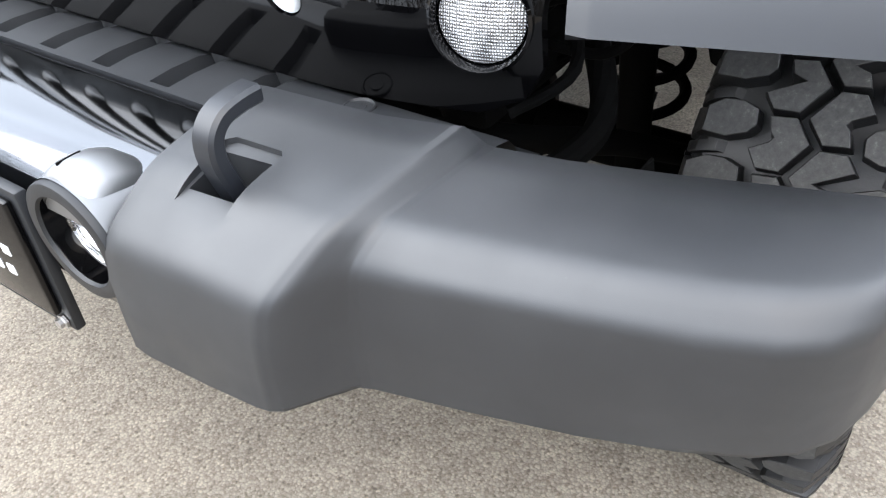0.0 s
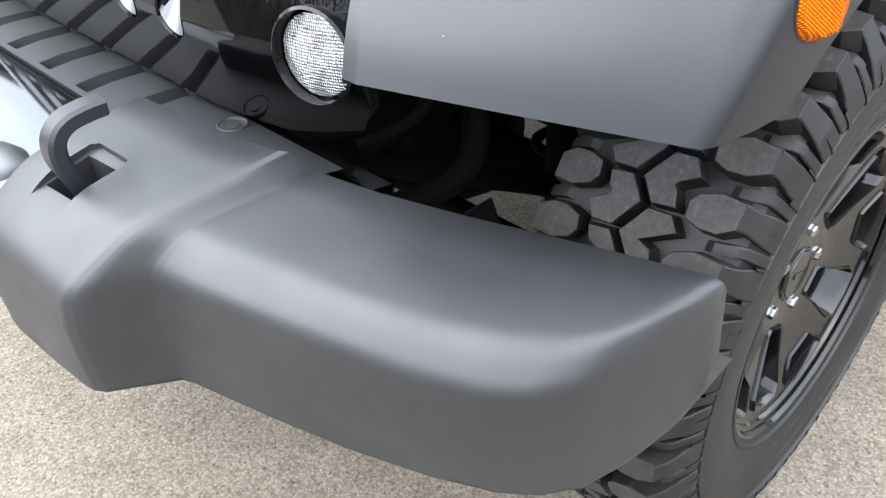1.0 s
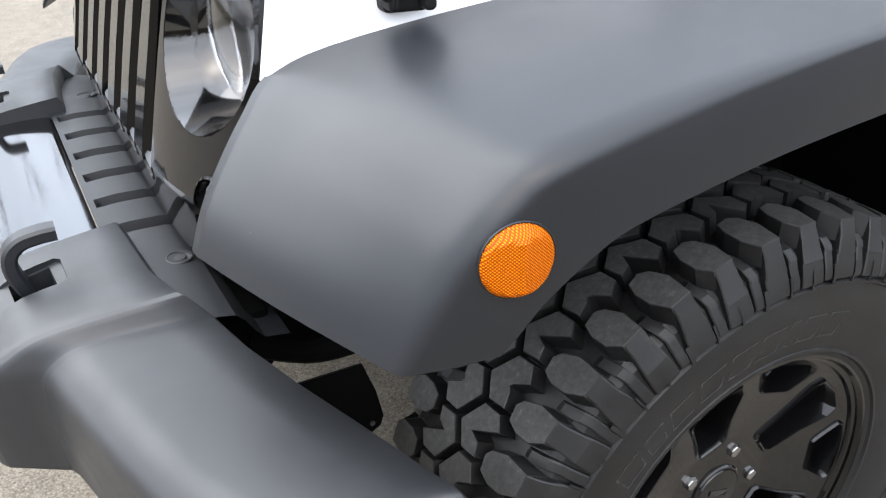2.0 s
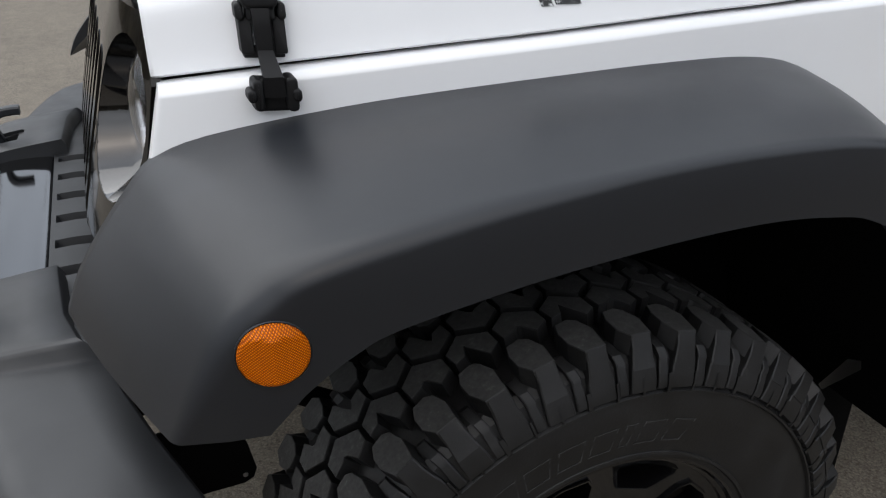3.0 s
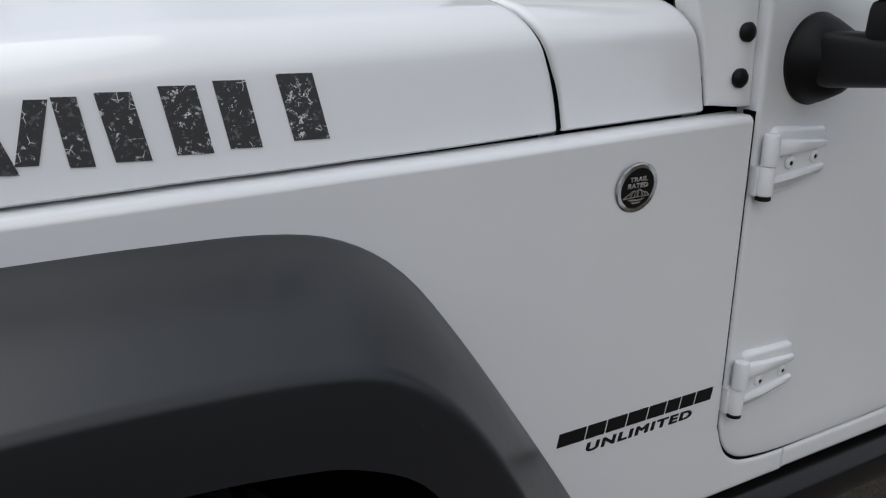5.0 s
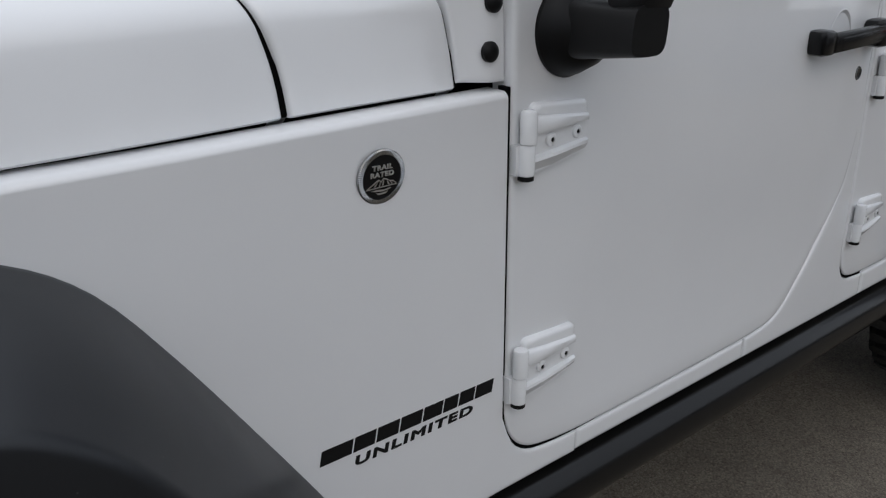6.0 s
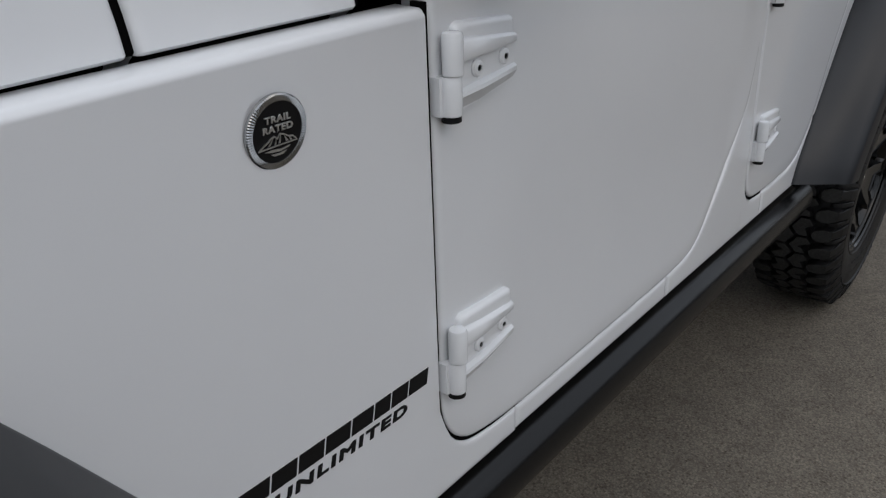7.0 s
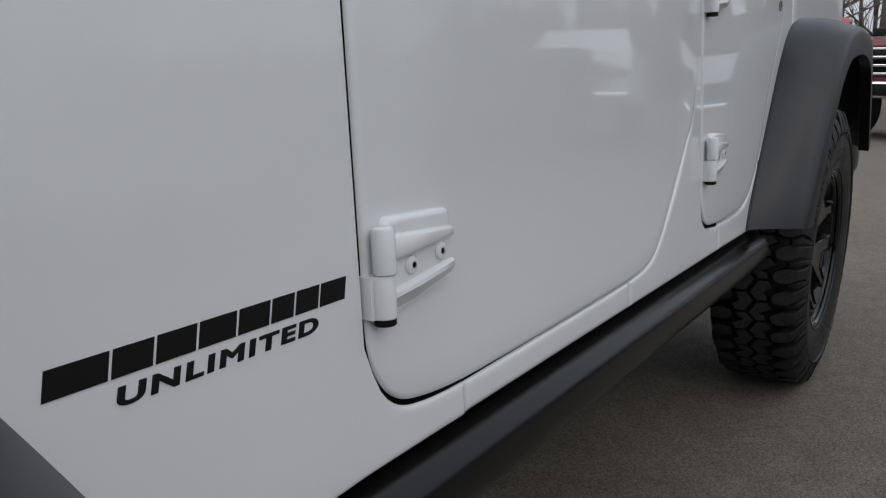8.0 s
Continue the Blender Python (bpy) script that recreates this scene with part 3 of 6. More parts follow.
R_LP = [(RX + x, -0.872, z) for x, z in [(-0.515, 0.555), (-0.49, 0.605), (-0.43, 0.695), (-0.365, 0.795), (-0.30, 0.875), (-0.23, 0.925), (-0.15, 0.95), (0, 0.96), (0.13, 0.95), (0.21, 0.92), (0.27, 0.85), (0.33, 0.76), (0.39, 0.66)]]
rear_flare = flare("rear_flare", R_IN, R_CR, R_LP, "black plastic rear wheel arch flare")
mirrored(rear_flare)

# side marker lamp on the flare's front corner
bm = bmesh.new()
AX = Vector((-0.141, -0.99, 0.01)).normalized()
AC = Vector((-0.3745, -0.9250, 0.9180))
lathe(bm, AC, AX, [(-0.02, 0.0298), (0.0012, 0.0316), (0.0020, 0.0311), (0.0020, 0.0304), (0.0, 0.0300)], 40, False)
lamp = part("side_marker_lamp", bm, FLARE, car, "round amber side marker lamp")
bm = bmesh.new()
side = AX.cross(Vector((0, 0, 1))).normalized()
up_l = side.cross(AX).normalized()
rings = []
for r, d in ((0.0300, -0.002), (0.0298, 0.0022), (0.0291, 0.0034), (0.027, 0.0036), (0.024, 0.0036), (0.020, 0.0036), (0.015, 0.0036), (0.008, 0.0036), (0.0004, 0.0036)):
    ringp = []
    for k in range(48):
        a = 2 * math.pi * k / 48
        u, w = r * math.cos(a), r * math.sin(a)
        ridge = min(0.0120 * (1 - abs(u) / 0.031), 0.024 * (1 - (r / 0.0292) ** 2)) if d > 0.0035 else 0.0
        ringp.append(tuple(AC + AX * (d + ridge) + side * u + up_l * w))
    rings.append(ringp)
loft(bm, rings, True, True)
part("lens", bm, AMBER, lamp, "faceted amber plastic lens", 14)
mirrored(lamp)


# ---- front bumper ----
def bumper_cap():
    """The moulded end: a raised box round the tow hook, then the wing that wraps to the wheel."""
    sections = [  # y (or four: rear, crease, face, foot), rear x, rear z, crease x, crease z, face x, face z, foot x, foot z
        (-0.300, -0.582, 0.733, -0.715, 0.717, -0.786, 0.672, -0.792, 0.548),
        (-0.320, -0.581, 0.735, -0.713, 0.721, -0.786, 0.675, -0.793, 0.546),
        (-0.400, -0.576, 0.735, -0.713, 0.722, -0.783, 0.676, -0.788, 0.546),
        (-0.455, -0.572, 0.735, -0.712, 0.7215, -0.7815, 0.675, -0.783, 0.546),
        ((-0.520, -0.504, -0.484, -0.469), -0.556, 0.7345, -0.710, 0.7210, -0.7805, 0.674, -0.780, 0.546),
        ((-0.529, -0.513, -0.494, -0.480), -0.548, 0.7320, -0.705, 0.7190, -0.7740, 0.673, -0.772, 0.545),
        ((-0.539, -0.530, -0.521, -0.512), -0.528, 0.7060, -0.678, 0.7085, -0.7135, 0.679, -0.710, 0.536),
        ((-0.547, -0.539, -0.531, -0.523), -0.525, 0.7035, -0.671, 0.7080, -0.7080, 0.678, -0.704, 0.535),
        (-0.613, -0.512, 0.703, -0.654, 0.707, -0.687, 0.678, -0.680, 0.535),
        (-0.702, -0.487, 0.703, -0.635, 0.706, -0.665, 0.678, -0.653, 0.534),
        (-0.779, -0.462, 0.703, -0.614, 0.705, -0.643, 0.677, -0.624, 0.534),
        (-0.832, -0.445, 0.703, -0.590, 0.705, -0.622, 0.676, -0.598, 0.534),
        (-0.862, -0.436, 0.703, -0.568, 0.704, -0.601, 0.675, -0.576, 0.535),
        (-0.884, -0.429, 0.703, -0.540, 0.704, -0.571, 0.675, -0.546, 0.536),
        (-0.898, -0.424, 0.703, -0.508, 0.703, -0.530, 0.676, -0.505, 0.540),
        (-0.909, -0.420, 0.702, -0.470, 0.700, -0.482, 0.678, -0.455, 0.550),
        (-0.916, -0.418, 0.698, -0.436, 0.695, -0.440, 0.682, -0.415, 0.575),
    ]
    bm = bmesh.new()
    rings = []
    eased = []
    sections = [((s[0] if isinstance(s[0], tuple) else (s[0],) * 4) + s[1:]) for s in sections]
    for s0, s1 in zip(sections[:-1], sections[1:]):
        steps = 4 if -0.55 < s1[0] < -0.51 else 2
        eased += [tuple(p + (q - p) * k / steps for p, q in zip(s0, s1)) for k in range(steps)]
    eased.append(sections[-1])
    for y, yc, yf, yb, rx, rz, cx, cz, fx, fz, bx, bz in eased:
        r, c, f, b = Vector((rx, y, rz)), Vector((cx, yc, cz)), Vector((fx, yf, fz)), Vector((bx, yb, bz))
        top = (c - r).normalized()
        cham = (f - c).normalized()
        face = (b - f).normalized()
        q = min(0.012, 0.3 * (c - r).length)
        a = c - top * q
        pts = [r + Vector((0.008, 0, -0.012)), r + Vector((0.002, 0, -0.002)), r, r.lerp(a, 0.35) + Vector((0, 0, 0.001)), r.lerp(a, 0.7) + Vector((0, 0, 0.0012)), r.lerp(a, 0.9) + Vector((0, 0, 0.0005))]
        for corner, d0, d1, q in ((c, top, cham, min(0.022, 0.3 * (c - r).length, 0.42 * (f - c).length)), (f, cham, face, min(lerp([(-0.60, 0.013), (-0.50, 0.024)], y), 0.45 * (f - c).length))):
            for k in range(6):
                t = k / 5
                pts.append((1 - t) ** 2 * (corner - d0 * q) + 2 * t * (1 - t) * corner + t * t * (corner + d1 * q))
        pts += [f.lerp(b, 0.3) + Vector((-0.003, 0, 0)), f.lerp(b, 0.7) + Vector((-0.002, 0, 0)), f.lerp(b, 0.96), b, b + Vector((0.012, 0, -0.004)), b + Vector((0.05, 0, 0.0)), Vector((rx + 0.02, y, 0.60))]
        rings.append([tuple(p) for p in pts])
    # close the outer end with a tighter ring
    rings.append([(p[0] * 0.4 - 0.423 * 0.6, -0.918, p[2] * 0.5 + 0.32) for p in rings[-1]])
    loft(bm, rings, True, True)
    return bm


bm = bumper_cap()
cap = part("bumper_end", bm, BUMPER, car, "weathered grey plastic bumper end cap", 62)


def cut_with(ob, outline, low, high, along_x=False):
    """Cuts a prism, upright or lying along x, out of a part."""
    cut = bmesh.new()
    at = (lambda u, v, w: (w, u, v)) if along_x else (lambda u, v, w: (u, v, w))
    prism(cut, outline, lambda u, v, d: at(u, v, low(u) if d < 0 else high), -1, 1)
    bmesh.ops.recalc_face_normals(cut, faces=cut.faces)
    me = bpy.data.meshes.new("cutter")
    cut.to_mesh(me)
    cut.free()
    tool = new("cutter", me)
    mod = ob.modifiers.new("cut", "BOOLEAN")
    mod.operation, mod.object, mod.solver = "DIFFERENCE", tool, "EXACT"
    dg = bpy.context.evaluated_depsgraph_get()
    dg.update()
    made = bpy.data.meshes.new_from_object(ob.evaluated_get(dg))
    ob.modifiers.clear()
    ob.data = made
    made.shade_smooth()
    made.set_sharp_from_angle(angle=radians(62))
    bpy.data.objects.remove(tool)


def hook_slot(ob):
    """A shallow pocket and, in it, the slot for the tow hook."""
    floor_z = lambda u: lerp([(-0.76, 0.695), (-0.735, 0.7075), (-0.715, 0.7150), (-0.64, 0.7250)], u)
    cut_with(ob, [(-0.748, -0.366), (-0.745, -0.406), (-0.736, -0.415), (-0.662, -0.4165), (-0.656, -0.410), (-0.658, -0.356), (-0.665, -0.349), (-0.738, -0.355)], floor_z, 0.80)
    cut_with(ob, [(-0.721, -0.357), (-0.716, -0.4135), (-0.668, -0.4105), (-0.672, -0.355)], lambda u: 0.62, 0.80)


hook_slot(cap)
mirrored(cap)

# tow hook: a flat bar bent over at the top
bm = bmesh.new()
path = catmull([(-0.690, -0.386, 0.60), (-0.693, -0.386, 0.68), (-0.702, -0.386, 0.715), (-0.710, -0.386, 0.742), (-0.708, -0.386, 0.763), (-0.695, -0.386, 0.776), (-0.674, -0.386, 0.780), (-0.654, -0.386, 0.780)], 5)
rings = []
for i, p in enumerate(path):
    d = (path[min(i + 1, len(path) - 1)] - path[max(i - 1, 0)]).normalized()
    nrm = Vector((d.z, 0, -d.x))
    w, h, b = 0.0130, 0.0088, 0.0035
    outline = [(-w, -h + b), (-w + b, -h), (w - b, -h), (w, -h + b), (w, h - b), (w - b, h), (-w + b, h), (-w, h - b)]
    rings.append([tuple(p + Vector((0, u, 0)) + nrm * v) for u, v in outline])
loft(bm, rings)
hook = part("tow_hook", bm, FLARE, car, "black steel tow hook", 30)
mirrored(hook)

# bright centre section between the end caps
bm = bmesh.new()
prof = [(-0.6005, 0.6900), (-0.6020, 0.6955), (-0.608, 0.6985), (-0.620, 0.6996), (-0.640, 0.7002), (-0.660, 0.7002), (-0.680, 0.6992), (-0.698, 0.6968), (-0.714, 0.6928), (-0.728, 0.6868),
        (-0.741, 0.6780), (-0.751, 0.666), (-0.758, 0.650), (-0.762, 0.630), (-0.763, 0.600), (-0.763, 0.552)]
prof = [(-0.60, 0.60), (-0.597, 0.64)] + [(p.x, p.y) for p in catmull([(a, b, 0) for a, b in prof], 3)] + [(-0.757, 0.545), (-0.72, 0.545), (-0.62, 0.56)]
loft(bm, [[(x, y, z) for x, z in prof] for y in (-0.302, -0.15, 0.0, 0.15, 0.302)])
centre_bar = part("bumper_centre", bm, SILVER, car, "polished silver centre bumper section", 35)
for sy in (-1, 1):
    hole = [(sy * 0.2415 + 0.050 * math.cos(2 * math.pi * k / 32), 0.646 + 0.050 * math.sin(2 * math.pi * k / 32)) for k in range(32)]
    cut_with(centre_bar, hole, lambda u: -0.80, -0.66, True)

# ribbed plastic apron between bumper and grille
bm = bmesh.new()
RIBS = [-0.262, -0.157, -0.052, 0.052, 0.157, 0.262]


def apron_z(x, y):
    z = lerp([(-0.600, 0.702), (-0.560, 0.704), (-0.52, 0.702), (-0.50, 0.697), (-0.49, 0.686), (-0.48, 0.668), (-0.47, 0.656), (-0.44, 0.650)], x)
    for r in RIBS:
        d = abs(y - r)
        depth = 0.015 * max(0.0, min(1.0, (0.0165 - d) / 0.006))
        z -= depth * max(0.0, min(1.0, (x + 0.592) / 0.012)) * max(0.0, min(1.0, (-0.500 - x) / 0.003))
    return z


ax = [-0.600, -0.597, -0.592, -0.586, -0.580, -0.56, -0.54, -0.52, -0.512, -0.506, -0.503, -0.50, -0.49, -0.48, -0.47, -0.455, -0.44]
ay = sorted(set([-0.545, -0.50, -0.45, -0.40, -0.35, -0.31] + [r + o for r in RIBS for o in (-0.020, -0.0165, -0.0135, -0.0105, -0.005, 0.0, 0.005, 0.0105, 0.0135, 0.0165, 0.020)] + [0.31, 0.35, 0.40, 0.45, 0.50, 0.545]))
verts = [(x, y, apron_z(x, y)) for x in ax for y in ay]
k = len(ay)
base = len(verts)
faces = [(i * k + j, (i + 1) * k + j, (i + 1) * k + j + 1, i * k + j + 1) for i in range(len(ax) - 1) for j in range(k - 1)]
verts += [(-0.599, y, 0.689) for y in ay]
faces += [(j, j + 1, base + j + 1, base + j) for j in range(k - 1)]
add_faces(bm, verts, faces)
apron = part("bumper_apron", bm, APRON, car, "ribbed black plastic apron under the grille", 25)
# drain holes: black boxes on the rib floors show the shade inside them
for r in RIBS:
    bm = bmesh.new()
    box(bm, (-0.517, r + 0.002, 0.6860), (0.011, 0.014, 0.003))
    part("drain_hole", bm, UNDER, apron)
for y, x in ((-0.384, -0.524), (0.384, -0.524)):
    bm = bmesh.new()
    lathe(bm, (x, y, 0.700), (0, 0, 1), [(0.0, 0.0185), (0.0030, 0.0175), (0.0036, 0.0160), (0.001, 0.0145), (0.0004, 0.009), (0.0026, 0.0075), (0.003, 0.0005)], 28)
    part("push_clip", bm, APRON, apron)

# fog lamps in the centre section
for sy in (-1, 1):
    bm = bmesh.new()
    c = Vector((-0.778, sy * 0.2415, 0.646))
    d = Vector((-1, 0, 0))
    lathe(bm, c, d, [(-0.03, 0.060), (-0.004, 0.0640), (0.003, 0.0640), (0.006, 0.0630), (0.0066, 0.0615), (0.0066, 0.0500), (0.003, 0.0480)], 44, False)
    fog = part("fog_lamp", bm, APRON, car, "round fog lamp in a grey plastic bezel")
    bm = bmesh.new()
    lathe(bm, c, d, [(0.003, 0.0482), (0.0, 0.0476), (-0.016, 0.0455), (-0.018, 0.0445)], 44, False)
    part("lamp_tube", bm, GLOSS, fog)
    bm = bmesh.new()
    lathe(bm, c, d, [(-0.018, 0.0450), (-0.016, 0.0440), (-0.016, 0.0415), (-0.021, 0.0405)], 40, False)
    part("lens_ring", bm, CHROME, fog)
    bm = bmesh.new()
    lathe(bm, c, d, [(-0.020, 0.0412), (-0.033, 0.035), (-0.044, 0.022), (-0.049, 0.010), (-0.050, 0.001)], 32, False)
    part("reflector", bm, REFLECTOR, fog)
    bm = bmesh.new()
    lathe(bm, c, d, [(-0.034, 0.0095), (-0.024, 0.0095), (-0.022, 0.008), (-0.0215, 0.0005)], 20)
    part("bulb_shield", bm, STEEL, fog)
    bm = bmesh.new()
    lathe(bm, c, d, [(-0.020, 0.0410), (-0.016, 0.033), (-0.0135, 0.016), (-0.0125, 0.0005)], 32)
    part("lens", bm, CLEAR, fog).visible_shadow = False
    bm = bmesh.new()
    lathe(bm, c, d, [(-0.075, 0.054), (-0.045, 0.0585), (-0.020, 0.0625), (-0.005, 0.0648), (-0.001, 0.0652)], 44, False)
    # a rounded boss on the housing's top, running back into the bumper
    rings = []
    for off, w, h in ((0.003, 0.040, 0.0655), (0.010, 0.041, 0.0715), (0.020, 0.041, 0.0745), (0.034, 0.040, 0.0745), (0.050, 0.039, 0.0715), (0.066, 0.037, 0.064), (0.080, 0.034, 0.050)):
        rings.append([tuple(c + Vector((off, w * math.cos(math.pi * k / 16), 0.020 + (h - 0.020) * math.sin(math.pi * k / 16) ** 0.62))) for k in range(17)])
    loft(bm, rings)
    hood_f = part("fog_lamp_hood", bm, HOUSING, car, "satin silver lamp housing on the bumper", 50)
    # the slot's dark inside is a black box let into the boss
    bm = bmesh.new()
    box(bm, c + Vector((0.026, sy * -0.010, 0.0722)), (0.026, 0.0028, 0.0040), 0.001)
    part("housing_slot", bm, UNDER, hood_f)

# number plate bracket with plain bars for its writing
bm = bmesh.new()
box(bm, (-0.788, 0.0, 0.588), (0.010, 0.30, 0.150), 0.004)
plate = part("number_plate", bm, GLOSS, car, "dark dealer plate on a black bracket")
bm = bmesh.new()
box(bm, (-0.776, 0.0, 0.580), (0.014, 0.32, 0.185), 0.004)
part("plate_bracket", bm, APRON, plate)
for z, w, y in ((0.625, 0.20, 0.0), (0.590, 0.24, 0.0), (0.560, 0.22, 0.0)):
    for i in range(9):
        bm = bmesh.new()
        box(bm, (-0.7935, y - w / 2 + w * (i + 0.5) / 9, z), (0.0015, w / 9 * 0.55, 0.012), 0.0, Matrix.Rotation(radians(0), 4, "X"))
        part("print_bar", bm, WHITE, plate)
for sy in (-1, 1):
    bm = bmesh.new()
    lathe(bm, (-0.784, sy * 0.145, 0.500), (-1, 0, 0), [(0, 0.009), (0.003, 0.009), (0.004, 0.006), (0.009, 0.006), (0.0095, 0.001)], 6)
    part("bolt", bm, STEEL, plate)


# ---- grille ----
def grille_x(y, z):
    """The grille leans back from its foot and bows at the sides."""
    return lerp([(0.70, -0.510), (0.802, -0.527), (0.812, -0.5275), (0.90, -0.505), (1.05, -0.464), (1.15, -0.43)], z) + 0.60 * max(0.0, abs(y) - 0.30) ** 1.85


SLOTS = [0.1015 * i for i in range(-3, 4)]
bm = bmesh.new()
outer = [(-0.563, 0.76), (-0.545, 0.725), (-0.50, 0.705), (0.50, 0.705), (0.545, 0.725), (0.563, 0.76), (0.568, 0.90), (0.545, 1.045), (0.520, 1.085), (0.48, 1.115), (-0.48, 1.115), (-0.520, 1.085), (-0.545, 1.045), (-0.568, 0.90)]


def slot_outline(y):
    w, z0, z1 = 0.0255, 0.782, 1.046
    pts = []
    for k in range(9):
        a = math.pi + math.pi * k / 8
        pts.append((y + w * math.cos(a), z0 + w * 1.0 + w * math.sin(a)))
    for k in range(9):
        a = math.pi * k / 8
        pts.append((y + w * math.cos(a), z1 - w + w * math.sin(a)))
    return pts


def disc(y, z, r, n=28):
    return [(y + r * math.cos(2 * math.pi * k / n), z + r * math.sin(2 * math.pi * k / n)) for k in range(n)]


HEAD_Y, HEAD_Z, HEAD_R = 0.446, 0.984, 0.101
TURN_Y, TURN_Z, TURN_R = 0.512, 0.805, 0.046
holes = [slot_outline(y) for y in SLOTS] + [disc(s * HEAD_Y, HEAD_Z, HEAD_R) for s in (-1, 1)] + [disc(s * TURN_Y, TURN_Z, TURN_R) for s in (-1, 1)]


def dense_loop(loop, step=0.03):
    out = []
    for i, p in enumerate(loop):
        q = loop[(i + 1) % len(loop)]
        n = max(1, int(math.dist(p, q) / step))
        out += [(p[0] + (q[0] - p[0]) * j / n, p[1] + (q[1] - p[1]) * j / n) for j in range(n)]
    return out


loops = [dense_loop(outer)] + holes
edges = []
for loop in loops:
    vs = [bm.verts.new((0, y, z)) for y, z in loop]
    edges += [bm.edges.new((vs[i], vs[(i + 1) % len(vs)])) for i in range(len(vs))]
bmesh.ops.triangle_fill(bm, use_beauty=True, use_dissolve=False, edges=edges)


def inside(pt, loop):
    y, z = pt
    hit = False
    for i in range(len(loop)):
        (a, b), (c, d) = loop[i], loop[i - 1]
        if (b > z) != (d > z) and y < (c - a) * (z - b) / (d - b) + a:
            hit = not hit
    return hit


bad = [f for f in bm.faces if any(inside((f.calc_center_median().y, f.calc_center_median().z), h) for h in holes)]
bmesh.ops.delete(bm, geom=bad, context="FACES")
bmesh.ops.subdivide_edges(bm, edges=[e for e in bm.edges if e.calc_length() > 0.05 and not e.is_boundary], cuts=2, use_grid_fill=False)
for level in (0.802, 0.812, 0.90, 1.05):
    bmesh.ops.bisect_plane(bm, geom=bm.verts[:] + bm.edges[:] + bm.faces[:], plane_co=(0, 0, level), plane_no=(0, 0, 1), dist=1e-5)
for level in (-0.50, -0.44, -0.38, -0.30, 0.30, 0.38, 0.44, 0.50):
    bmesh.ops.bisect_plane(bm, geom=bm.verts[:] + bm.edges[:] + bm.faces[:], plane_co=(0, level, 0), plane_no=(0, 1, 0), dist=1e-5)
bmesh.ops.triangulate(bm, faces=bm.faces)
for v in bm.verts:
    v.co.x = grille_x(v.co.y, v.co.z)
bmesh.ops.recalc_face_normals(bm, faces=bm.faces)
if sum(f.normal.x for f in bm.faces) > 0:
    bmesh.ops.reverse_faces(bm, faces=bm.faces)
rim = [e for e in bm.edges if e.is_boundary]
r = bmesh.ops.extrude_edge_only(bm, edges=rim)
moved = [g for g in r["geom"] if isinstance(g, bmesh.types.BMVert)]
for v in moved:
    v.co.x += 0.010 if abs(v.co.y) > 0.53 or not 0.73 < v.co.z < 1.10 else 0.045
grille = part("grille", bm, GLOSS, car, "gloss black seven-slot grille", 13)
for y in SLOTS:
    bm = bmesh.new()
    o = slot_outline(y)
    mid = lambda p, s: (y + (p[0] - y) * s, 0.94 + (p[1] - 0.94) * (0.9 + 0.1 * s))
    rings = [[(grille_x(p[0], p[1]) - 0.001, *p) for p in o], [(grille_x(p[0], p[1]) + 0.016, *mid(p, 0.84)) for p in o], [(grille_x(p[0], p[1]) + 0.040, *mid(p, 0.72)) for p in o]]
    loft(bm, rings, True, False)
    part("slot_trim", bm, GLOSS, grille, "", 40)
    bm = bmesh.new()
    w = 0.0240
    o = [(y + w * math.cos(math.pi + math.pi * k / 12), 0.8085 + w * math.sin(math.pi + math.pi * k / 12)) for k in range(13)]
    hi = [(y + w * 0.93 * math.cos(math.pi + math.pi * k / 12), 0.842 + 0.010 * math.sin(math.pi + math.pi * k / 12)) for k in range(13)]
    loft(bm, [[(grille_x(*p) + 0.003, *p) for p in o], [(grille_x(*p) + 0.028, *p) for p in hi]], False, False)
    part("slot_scoop", bm, SCOOP, grille, "bright scoop at the foot of the slot", 40)
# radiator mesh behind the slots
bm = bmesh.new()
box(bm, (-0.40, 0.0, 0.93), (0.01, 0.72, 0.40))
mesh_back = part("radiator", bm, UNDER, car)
bm = bmesh.new()
for i in range(44):
    box(bm, (-0.409, 0.0, 0.74 + i * 0.009), (0.006, 0.70, 0.0022))
part("radiator_fin", bm, DARK, mesh_back)

